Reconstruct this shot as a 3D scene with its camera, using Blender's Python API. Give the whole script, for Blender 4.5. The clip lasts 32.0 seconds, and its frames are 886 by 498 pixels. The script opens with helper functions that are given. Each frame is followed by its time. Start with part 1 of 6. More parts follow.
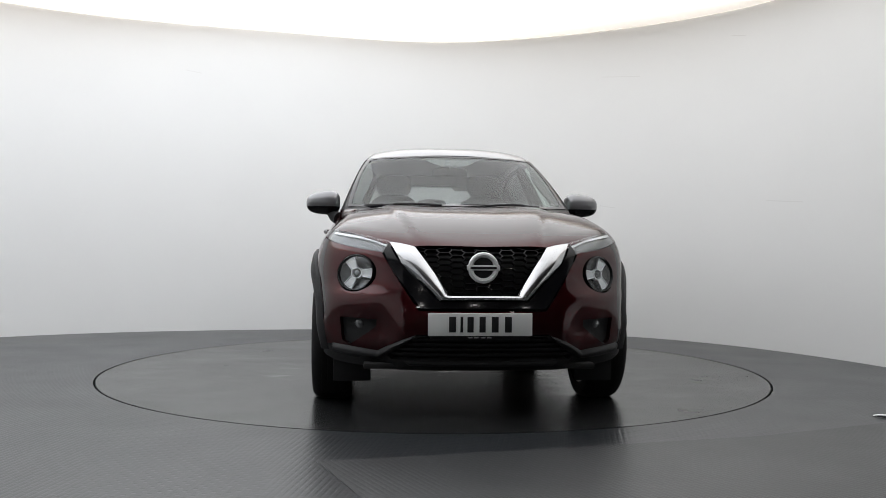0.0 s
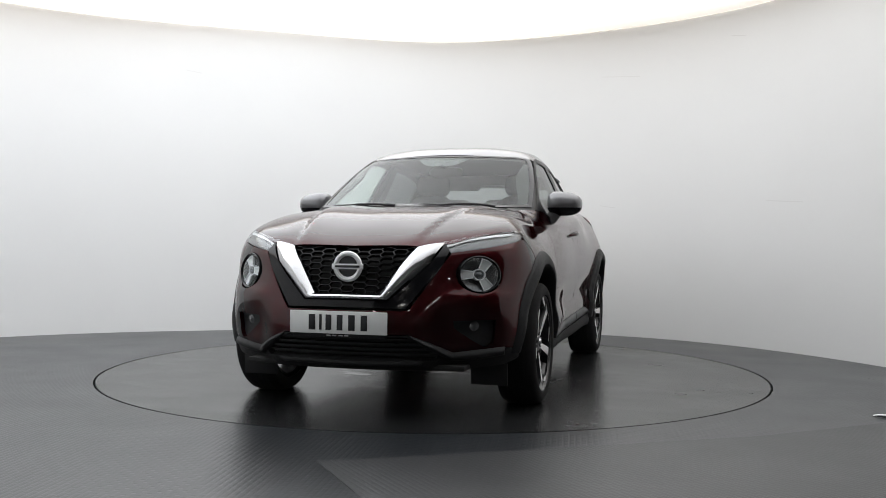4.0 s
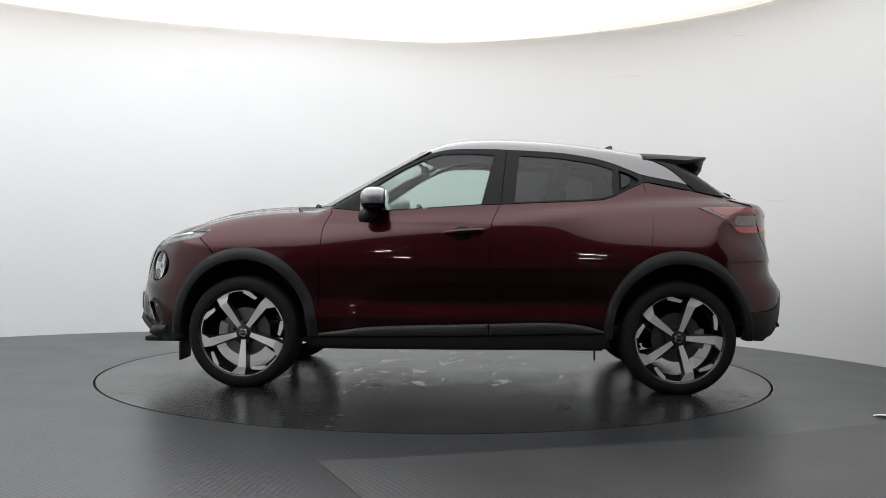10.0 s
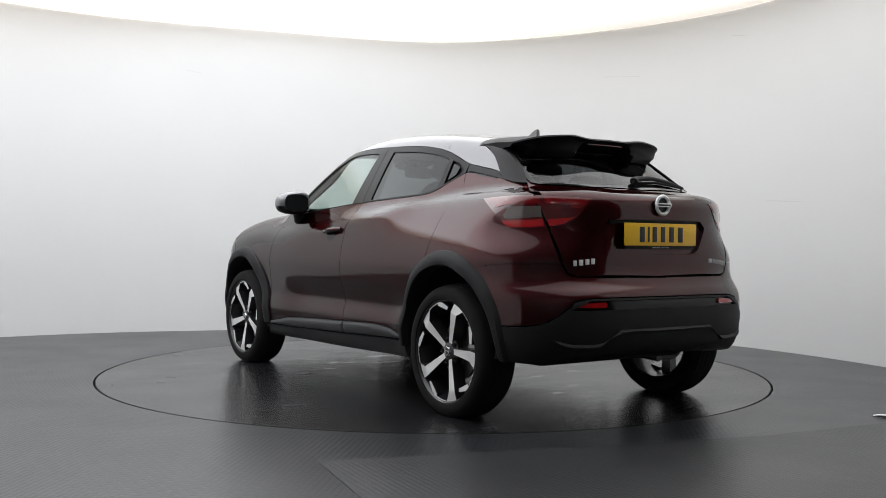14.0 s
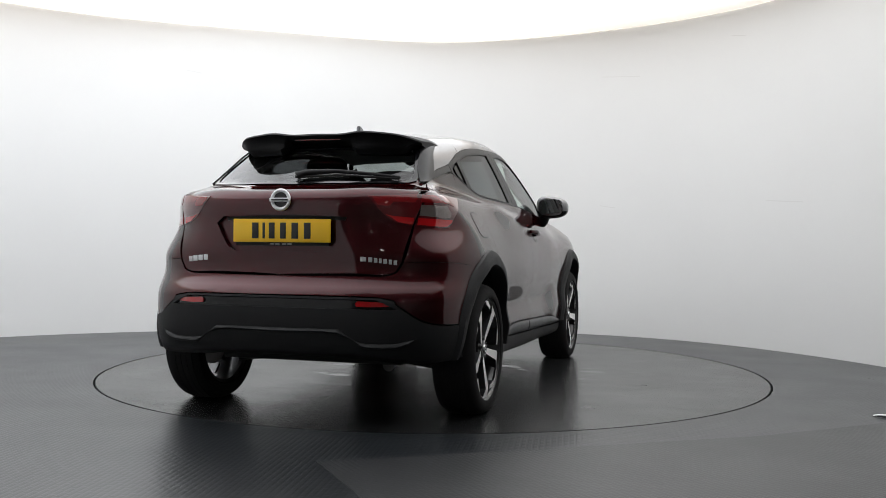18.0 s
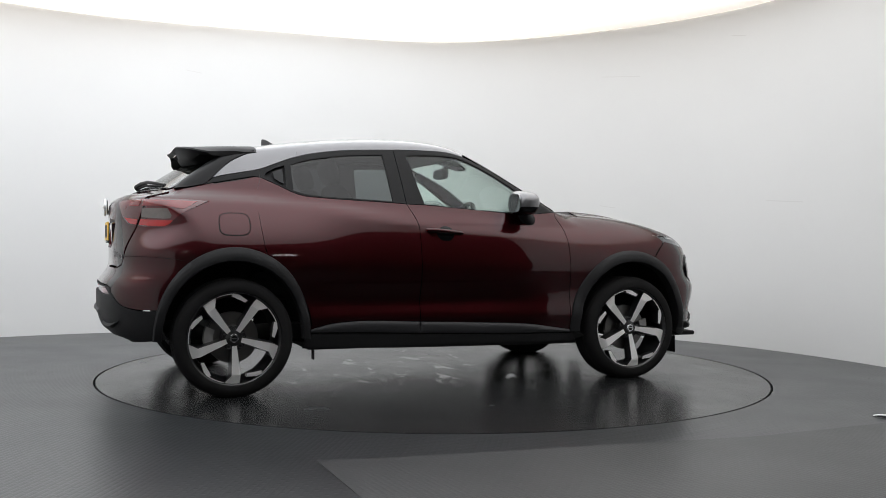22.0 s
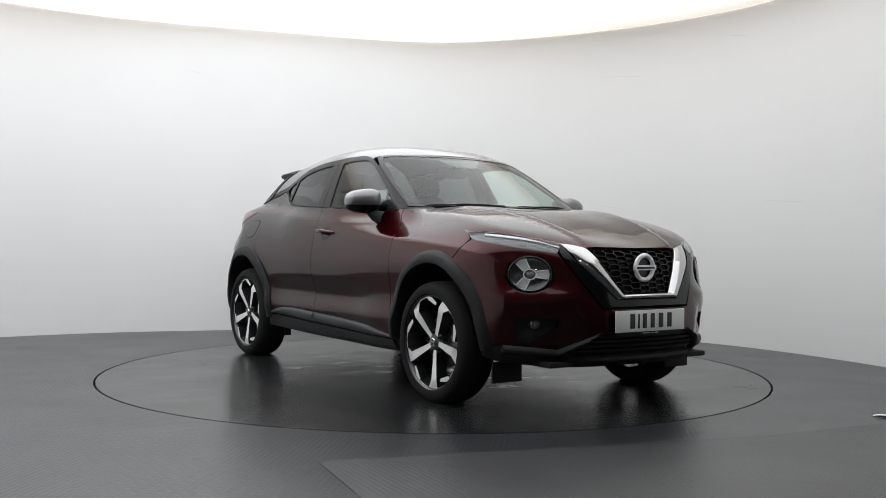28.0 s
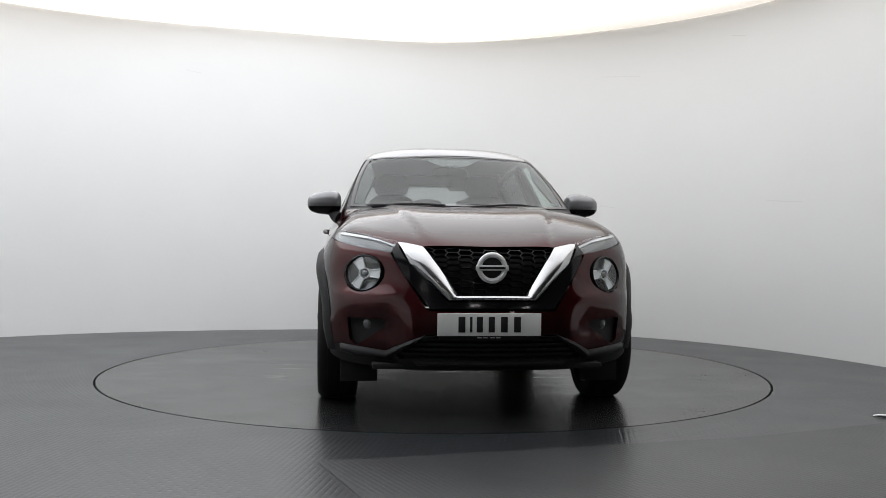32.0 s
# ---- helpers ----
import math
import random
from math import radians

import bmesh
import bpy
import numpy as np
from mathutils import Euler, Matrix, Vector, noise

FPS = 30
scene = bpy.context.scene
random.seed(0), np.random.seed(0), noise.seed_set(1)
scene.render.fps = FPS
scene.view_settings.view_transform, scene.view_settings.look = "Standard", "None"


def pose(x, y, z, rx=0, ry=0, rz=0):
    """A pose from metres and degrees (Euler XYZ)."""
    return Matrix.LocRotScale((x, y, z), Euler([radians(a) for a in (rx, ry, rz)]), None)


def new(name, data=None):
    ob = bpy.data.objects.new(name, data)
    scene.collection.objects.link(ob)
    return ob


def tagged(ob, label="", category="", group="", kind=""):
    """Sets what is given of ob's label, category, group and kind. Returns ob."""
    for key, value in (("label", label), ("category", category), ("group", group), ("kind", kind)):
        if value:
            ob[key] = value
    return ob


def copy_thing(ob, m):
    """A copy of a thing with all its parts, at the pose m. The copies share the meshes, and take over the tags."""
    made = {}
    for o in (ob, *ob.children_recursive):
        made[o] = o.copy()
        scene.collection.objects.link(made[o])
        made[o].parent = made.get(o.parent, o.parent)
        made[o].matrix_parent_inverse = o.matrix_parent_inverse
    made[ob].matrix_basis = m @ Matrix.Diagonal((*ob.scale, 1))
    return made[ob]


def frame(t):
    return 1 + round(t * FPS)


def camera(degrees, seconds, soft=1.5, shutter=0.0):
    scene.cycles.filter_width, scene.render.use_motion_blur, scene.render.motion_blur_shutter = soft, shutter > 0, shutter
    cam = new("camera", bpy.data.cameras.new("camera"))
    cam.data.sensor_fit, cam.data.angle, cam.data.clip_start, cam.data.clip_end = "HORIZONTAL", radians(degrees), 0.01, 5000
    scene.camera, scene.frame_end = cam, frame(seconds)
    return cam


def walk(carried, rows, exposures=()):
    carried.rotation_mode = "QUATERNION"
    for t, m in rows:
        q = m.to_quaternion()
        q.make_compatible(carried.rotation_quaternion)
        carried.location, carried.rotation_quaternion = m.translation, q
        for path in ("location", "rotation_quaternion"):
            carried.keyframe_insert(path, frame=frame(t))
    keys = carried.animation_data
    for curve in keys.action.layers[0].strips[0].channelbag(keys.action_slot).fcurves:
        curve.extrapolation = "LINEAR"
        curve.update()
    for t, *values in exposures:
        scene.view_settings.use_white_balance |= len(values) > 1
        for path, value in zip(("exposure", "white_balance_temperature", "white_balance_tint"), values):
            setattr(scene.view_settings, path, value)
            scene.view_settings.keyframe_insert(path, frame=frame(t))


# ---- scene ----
# Metres. The turntable's axle is the origin; the camera stands still before the open side of a round photo booth.
import itertools
from mathutils.geometry import delaunay_2d_cdt

cam = camera(50.11, 32.0, soft=0.8)
EYE = Vector((0.0, -6.686, 0.8946))
CAM_POSE = Matrix.Translation(EYE) @ Euler((0, 0, radians(-0.462))).to_matrix().to_4x4() @ Euler((radians(90 - 0.3705), 0, 0)).to_matrix().to_4x4() @ Euler((0, 0, radians(0.5565))).to_matrix().to_4x4()
walk(cam, [(0.0, CAM_POSE), (32.0, CAM_POSE)], exposures=[(0.0, -0.05, 6400, 10), (1.0, -0.02, 6400, 10), (2.0, 0.03, 6400, 10), (3.5, 0.05, 6400, 10), (6.0, -0.06, 6400, 10), (7.5, -0.05, 6400, 10), (9.5, 0.03, 6400, 10), (11.0, 0.03, 6400, 10), (13.0, -0.05, 6400, 10), (14.5, -0.02, 6400, 10), (16.5, 0.06, 6400, 10), (18.5, 0.05, 6400, 10), (20.5, -0.03, 6400, 10), (21.5, -0.02, 6400, 10), (23.0, 0.03, 6400, 10), (25.0, 0.03, 6400, 10), (28.0, -0.05, 6400, 10), (29.5, -0.03, 6400, 10), (32.0, -0.04, 6400, 10)])

# ---- world: hardly any light reaches the hall round the booth ----
world = bpy.data.worlds.new("world")
scene.world = world
world.use_nodes = True
world.node_tree.nodes["Background"].inputs[0].default_value = (0.8, 0.9, 1.0, 1)
world.node_tree.nodes["Background"].inputs[1].default_value = 0.01


# ---- materials ----
def material(name, color, rough=0.5, metal=0.0, vary=0.12, scale=6.0, grain=120.0, bump=0.02, rough_vary=0.08, coat=0.0, coat_rough=0.03, spec=0.5, emit=None):
    """Principled surface with large stains, fine grain and a little relief."""
    m = bpy.data.materials.new(name)
    m.use_nodes = True
    t, b = m.node_tree, m.node_tree.nodes["Principled BSDF"]
    n, l = t.nodes, t.links
    b.inputs["Roughness"].default_value, b.inputs["Metallic"].default_value = rough, metal
    b.inputs["Coat Weight"].default_value, b.inputs["Coat Roughness"].default_value = coat, coat_rough
    b.inputs["Specular IOR Level"].default_value = spec
    co = n.new("ShaderNodeTexCoord")
    big, fine = n.new("ShaderNodeTexNoise"), n.new("ShaderNodeTexNoise")
    big.inputs["Scale"].default_value, big.inputs["Detail"].default_value = scale, 4
    fine.inputs["Scale"].default_value, fine.inputs["Detail"].default_value = grain, 2
    for x in (big, fine):
        l.new(co.outputs["Object"], x.inputs["Vector"])
    mix = n.new("ShaderNodeMix")
    mix.data_type = "RGBA"
    mix.inputs["A"].default_value = (*[c * (1 - vary) for c in color], 1)
    mix.inputs["B"].default_value = (*[min(1, c * (1 + vary)) for c in color], 1)
    l.new(big.outputs["Fac"], mix.inputs["Factor"])
    l.new(mix.outputs["Result"], b.inputs["Base Color"])
    if rough_vary:
        r = n.new("ShaderNodeMapRange")
        r.inputs["To Min"].default_value, r.inputs["To Max"].default_value = max(0.01, rough - rough_vary), min(1, rough + rough_vary)
        l.new(big.outputs["Fac"], r.inputs["Value"])
        l.new(r.outputs["Result"], b.inputs["Roughness"])
    if bump:
        p = n.new("ShaderNodeBump")
        p.inputs["Strength"].default_value, p.inputs["Distance"].default_value = bump, 0.01
        l.new(fine.outputs["Fac"], p.inputs["Height"])
        l.new(p.outputs["Normal"], b.inputs["Normal"])
    if emit:
        b.inputs["Emission Color"].default_value, b.inputs["Emission Strength"].default_value = (*emit[:3], 1), emit[3]
    return m


def glazing(name, tint, gloss_rough=0.0):
    """Window glass: tinted see-through pane with a Fresnel gloss."""
    m = bpy.data.materials.new(name)
    m.use_nodes = True
    t = m.node_tree
    t.nodes.remove(t.nodes["Principled BSDF"])
    clear, gloss, mix, lw, pw, fr = (t.nodes.new(k) for k in ("ShaderNodeBsdfTransparent", "ShaderNodeBsdfGlossy", "ShaderNodeMixShader", "ShaderNodeLayerWeight", "ShaderNodeMath", "ShaderNodeMath"))
    clear.inputs["Color"].default_value = (*tint, 1)
    gloss.inputs["Roughness"].default_value = gloss_rough
    # Schlick's curve from the facing angle: the same from either side of the pane
    lw.inputs["Blend"].default_value = 0.5
    pw.operation, fr.operation = "POWER", "MULTIPLY_ADD"
    pw.inputs[1].default_value = 5.0
    fr.inputs[1].default_value, fr.inputs[2].default_value = 0.92, 0.05
    t.links.new(lw.outputs["Facing"], pw.inputs[0])
    t.links.new(pw.outputs[0], fr.inputs[0])
    t.links.new(fr.outputs[0], mix.inputs[0])
    t.links.new(clear.outputs[0], mix.inputs[1])
    t.links.new(gloss.outputs[0], mix.inputs[2])
    t.links.new(mix.outputs[0], t.nodes["Material Output"].inputs["Surface"])
    return m


def paint(name, color, flake):
    """Metallic car paint under clear lacquer, with fine flakes and a little dust."""
    m = material(name, color, rough=0.36, metal=1.0, vary=0.05, scale=2.0, bump=0.0, rough_vary=0.0, coat=1.0, coat_rough=0.014)
    t, b = m.node_tree, m.node_tree.nodes["Principled BSDF"]
    b.inputs["Coat IOR"].default_value = 1.48
    co, v, r = t.nodes.new("ShaderNodeTexCoord"), t.nodes.new("ShaderNodeTexVoronoi"), t.nodes.new("ShaderNodeMapRange")
    v.inputs["Scale"].default_value = flake
    r.inputs["To Min"].default_value, r.inputs["To Max"].default_value = 0.30, 0.46
    t.links.new(co.outputs["Object"], v.inputs["Vector"])
    t.links.new(v.outputs["Color"], r.inputs["Value"])
    t.links.new(r.outputs["Result"], b.inputs["Roughness"])
    return m


RED = paint("burgundy_paint", (0.042, 0.0050, 0.0068), 900)
SILVER = paint("silver_paint", (0.175, 0.175, 0.182), 900)
SILVER.node_tree.nodes["Principled BSDF"].inputs["Metallic"].default_value = 0.75
RED.node_tree.nodes["Principled BSDF"].inputs["Specular Tint"].default_value = (0.30, 0.10, 0.10, 1)
GLOSS_BLACK = material("gloss_black", (0.005, 0.005, 0.006), 0.10, vary=0.05, bump=0.0, rough_vary=0.03, spec=0.34)
FRAME_BLACK = material("satin_black_window_frame", (0.006, 0.006, 0.0065), 0.32, vary=0.08, bump=0.0, rough_vary=0.05, spec=0.2)
CLAD = material("black_cladding", (0.0145, 0.0145, 0.0155), 0.55, spec=0.25, vary=0.1, grain=900, bump=0.15, rough_vary=0.06)
CLAD_LIGHT = material("satin_grey_trim", (0.015, 0.015, 0.016), 0.55, spec=0.25, vary=0.08, grain=900, bump=0.08)
CALIPER = material("pale_brake_caliper", (0.34, 0.335, 0.33), 0.5, 0.3, vary=0.2, scale=30, bump=0.05)
SILL_GREY = material("grey_sill_strip", (0.036, 0.036, 0.039), 0.38, spec=0.5, vary=0.06, grain=900, bump=0.04)
# near-black for dark parts; in joints and gaps it stands for their shade
VOID = material("dark_cavity", (0.004, 0.004, 0.004), 0.8, bump=0.0)
RUBBER = material("tyre_rubber", (0.0135, 0.0132, 0.0135), 0.8, spec=0.15, vary=0.2, grain=300, bump=0.2)
CHROME = material("chrome", (0.52, 0.525, 0.535), 0.14, 1.0, vary=0.02, bump=0.0, rough_vary=0.02)
BADGE = material("satin_chrome", (0.80, 0.81, 0.82), 0.30, 0.35, vary=0.03, bump=0.0, rough_vary=0.04)
PROJECTOR = material("grey_projector_glass", (0.11, 0.115, 0.12), 0.12, 0.2, vary=0.3, scale=60, bump=0.0, coat=1.0)
ALLOY = material("machined_alloy", (0.86, 0.85, 0.84), 0.30, 0.45, vary=0.05, grain=500, bump=0.02, rough_vary=0.05)
RIM_BLACK = material("black_rim_lacquer", (0.012, 0.012, 0.013), 0.3, vary=0.1, bump=0.0, coat=0.5)
STEEL = material("brake_steel", (0.17, 0.165, 0.16), 0.38, 0.9, vary=0.2, scale=20, bump=0.05)
PLATE_W = material("white_reflective_plate", (0.74, 0.75, 0.74), 0.35, vary=0.04, bump=0.0)
PLATE_Y = material("yellow_reflective_plate", (0.92, 0.55, 0.014), 0.3, vary=0.04, bump=0.0)
INK = material("plate_ink", (0.01, 0.01, 0.012), 0.4, vary=0.05, bump=0.0)
SILVER_LETTER = material("bright_silver_letter", (0.72, 0.72, 0.73), 0.3, 0.2, vary=0.03, bump=0.0)
DECAL = material("pale_decal", (0.36, 0.36, 0.36), 0.35, vary=0.05, bump=0.0)
LENS_RED = material("red_lens", (0.36, 0.006, 0.008), 0.07, vary=0.15, scale=14, bump=0.0, rough_vary=0.0, coat=1.0)
LENS_DARK = material("smoked_lens", (0.085, 0.005, 0.007), 0.06, vary=0.2, scale=14, bump=0.0, rough_vary=0.0, coat=1.0)
LENS_CLEAR = glazing("clear_lens", (0.93, 0.95, 0.96))
LAMP_WHITE = material("white_light_guide", (0.78, 0.79, 0.8), 0.25, vary=0.04, bump=0.0, coat=0.5)
TAIL_CLEAR = material("smoky_clear_lens", (0.16, 0.135, 0.125), 0.12, 0.3, vary=0.25, scale=40, bump=0.03, coat=1.0)
SPOKE_GLOW = material("frosted_light_guide", (0.76, 0.765, 0.77), 0.22, 0.35, vary=0.08, scale=30, bump=0.0, coat=0.6)
LENS_MID = material("deep_red_lens", (0.17, 0.005, 0.007), 0.06, vary=0.2, scale=14, bump=0.0, rough_vary=0.0, coat=1.0)
LAMP_BOWL = material("grey_lamp_bowl", (0.10, 0.102, 0.105), 0.2, 0.6, vary=0.25, scale=30, bump=0.0)
SATIN_BLACK = material("satin_black", (0.004, 0.004, 0.0045), 0.5, vary=0.1, bump=0.0, spec=0.2)
RUN_GREY = material("grey_lamp_reflector", (0.14, 0.142, 0.146), 0.3, 0.5, vary=0.25, scale=40, bump=0.0)
LAMP_DARK = material("lamp_housing", (0.02, 0.02, 0.022), 0.25, vary=0.15, bump=0.0)
GLASS = glazing("green_tinted_glass", (0.70, 0.80, 0.76))
GLASS_SCREEN = glazing("windscreen_glass", (0.72, 0.79, 0.76))
GLASS_DARK = glazing("privacy_glass", (0.13, 0.14, 0.145))
GLASS_REAR = glazing("rear_privacy_glass", (0.42, 0.43, 0.435))
FABRIC = material("charcoal_seat_cloth", (0.025, 0.025, 0.027), 0.9, vary=0.2, grain=700, bump=0.3)
SOFT = material("soft_black_dash", (0.018, 0.018, 0.019), 0.6, vary=0.15, grain=600, bump=0.15)
LINING = material("grey_roof_lining", (0.30, 0.30, 0.29), 0.9, vary=0.08, grain=500, bump=0.1)
SCREEN = material("dark_screen", (0.01, 0.011, 0.013), 0.12, bump=0.0)
MIRROR = material("mirror_glass", (0.85, 0.88, 0.9), 0.01, 1.0, vary=0.0, bump=0.0, rough_vary=0.0)


# ---- mesh helpers ----
def tag_part(ob, label):
    if label:
        ob["label"] = label
    return ob


def part(name, bm, mat, parent, label="", smooth=True):
    """Links a bmesh as one mesh object under a thing or a part."""
    me = bpy.data.meshes.new(name)
    bmesh.ops.recalc_face_normals(bm, faces=bm.faces)
    bm.to_mesh(me)
    bm.free()
    me.materials.append(mat)
    if smooth:
        me.polygons.foreach_set("use_smooth", [True] * len(me.polygons))
        me.set_sharp_from_angle(angle=radians(38))
    ob = new(name, me)
    ob.parent = parent
    return tag_part(ob, label)


def box(bm, center, size, m=None, bevel=0.0):
    """Adds a bevelled box to bm."""
    mat = (m or Matrix()) @ Matrix.Translation(center) @ Matrix.Diagonal((*size, 1))
    r = bmesh.ops.create_cube(bm, size=1.0, matrix=mat)
    if bevel:
        edges = list({e for v in r["verts"] for e in v.link_edges})
        bmesh.ops.bevel(bm, geom=edges, offset=bevel, segments=2, affect="EDGES", profile=0.6)
    return bm


def prism(bm, pts, depth, m=None):
    """Adds the flat outline pts (x, y), extruded from z = 0 to z = depth, at m."""
    m = m or Matrix()
    lo = [bm.verts.new(m @ Vector((x, y, 0))) for x, y in pts]
    hi = [bm.verts.new(m @ Vector((x, y, depth))) for x, y in pts]
    bm.faces.new(lo[::-1]), bm.faces.new(hi)
    k = len(pts)
    for i in range(k):
        bm.faces.new((lo[i], lo[(i + 1) % k], hi[(i + 1) % k], hi[i]))
    return bm


def lathe(bm, prof, m=None, steps=64, closed=False):
    """Turns the profile (radius, height) round the local z axis."""
    m = m or Matrix()
    rings = []
    for i in range(steps):
        a = 2 * math.pi * i / steps
        rings.append([bm.verts.new(m @ Vector((r * math.cos(a), r * math.sin(a), h))) for r, h in prof])
    k = len(prof)
    for i in range(steps):
        p, q = rings[i], rings[(i + 1) % steps]
        for j in range(k if closed else k - 1):
            bm.faces.new((p[j], p[(j + 1) % k], q[(j + 1) % k], q[j]))
    return bm


def tube(bm, pts, r, steps=8, m=None):
    """A round bar along pts."""
    m = m or Matrix()
    pts = [m @ Vector(p) for p in pts]
    rings = []
    for i, p in enumerate(pts):
        d = (pts[min(i + 1, len(pts) - 1)] - pts[max(i - 1, 0)]).normalized()
        q = d.to_track_quat("Z", "Y").to_matrix()
        rr = r[i] if isinstance(r, (list, tuple)) else r
        rings.append([bm.verts.new(p + q @ Vector((rr * math.cos(2 * math.pi * j / steps), rr * math.sin(2 * math.pi * j / steps), 0))) for j in range(steps)])
    for a, b in zip(rings, rings[1:]):
        for j in range(steps):
            bm.faces.new((a[j], a[(j + 1) % steps], b[(j + 1) % steps], b[j]))
    bm.faces.new(rings[0][::-1]), bm.faces.new(rings[-1])
    return bm


def soft_block(bm, center, size, m=None, power=4.0, nu=24, nv=16, shape=None):
    """A cushion: a superellipsoid, changed by shape(x, y, z) in unit coordinates."""
    m = m or Matrix()
    rows = []
    for i in range(nv + 1):
        v = -math.pi / 2 + math.pi * i / nv
        row = []
        for j in range(nu):
            u = 2 * math.pi * j / nu
            p = Vector((math.cos(v) * math.cos(u), math.cos(v) * math.sin(u), math.sin(v)))
            s = (abs(p.x) ** power + abs(p.y) ** power + abs(p.z) ** power) ** (-1 / power)
            p = p * s
            if shape:
                p = Vector(shape(*p))
            row.append(bm.verts.new(m @ (Vector(center) + Vector((p.x * size[0] / 2, p.y * size[1] / 2, p.z * size[2] / 2)))))
        rows.append(row)
    for a, b in zip(rows, rows[1:]):
        for j in range(nu):
            bm.faces.new((a[j], a[(j + 1) % nu], b[(j + 1) % nu], b[j]))
    bmesh.ops.remove_doubles(bm, verts=bm.verts, dist=1e-5)
    return bm


def spline(pts):
    """A natural cubic through (x, y) pairs, straight beyond its ends, for numpy arrays."""
    x, y = (np.array(c, float) for c in zip(*sorted(pts)))
    k, h = len(x), np.diff(x)
    a, b = np.eye(k), np.zeros(k)
    for i in range(1, k - 1):
        a[i, i - 1:i + 2] = h[i - 1], 2 * (h[i - 1] + h[i]), h[i]
        b[i] = 6 * ((y[i + 1] - y[i]) / h[i] - (y[i] - y[i - 1]) / h[i - 1])
    s = np.linalg.solve(a, b)

    def f(t):
        t = np.asarray(t, float)
        c = np.clip(t, x[0], x[-1])
        i = np.clip(np.searchsorted(x, c) - 1, 0, k - 2)
        u, v, g = x[i + 1] - c, c - x[i], h[i]
        r = (s[i] * u ** 3 + s[i + 1] * v ** 3) / (6 * g) + (y[i] / g - s[i] * g / 6) * u + (y[i + 1] / g - s[i + 1] * g / 6) * v
        lo = (y[1] - y[0]) / h[0] - h[0] * s[1] / 6
        hi = (y[-1] - y[-2]) / h[-1] + h[-1] * s[-2] / 6
        return r + np.where(t < x[0], (t - x[0]) * lo, 0) + np.where(t > x[-1], (t - x[-1]) * hi, 0)

    # a fine table of the curve answers quickly
    lo_x, hi_x = x[0] - 0.6, x[-1] + 0.6
    if hi_x - lo_x > 8:
        return f
    tx = np.arange(lo_x, hi_x, 0.0008)
    ty = f(tx)
    return lambda t: np.interp(t, tx, ty)


def even(pts):
    """The same, mirrored about zero."""
    return spline([(-x, y) for x, y in pts if x > 0] + list(pts))
# ---- the booth: floor, turntable, round wall, luminous ceiling, hall behind the camera ----
R_TABLE = 2.2526
WALL_C = Vector((-0.64, -1.25))
WALL_H = 3.0
wall_r = spline([(-50, 4.45), (-20, 4.38), (22, 4.31), (40, 4.45), (55, 4.54), (75, 4.40), (95, 4.28), (110, 4.31), (136, 4.58), (160, 4.62), (190, 4.5), (230, 4.45)])
OPEN_A, OPEN_B = -24.0, 250.0


def wall_point(deg, extra=0.0):
    r = float(wall_r(deg)) + extra
    return WALL_C + Vector((r * math.cos(radians(deg)), r * math.sin(radians(deg))))


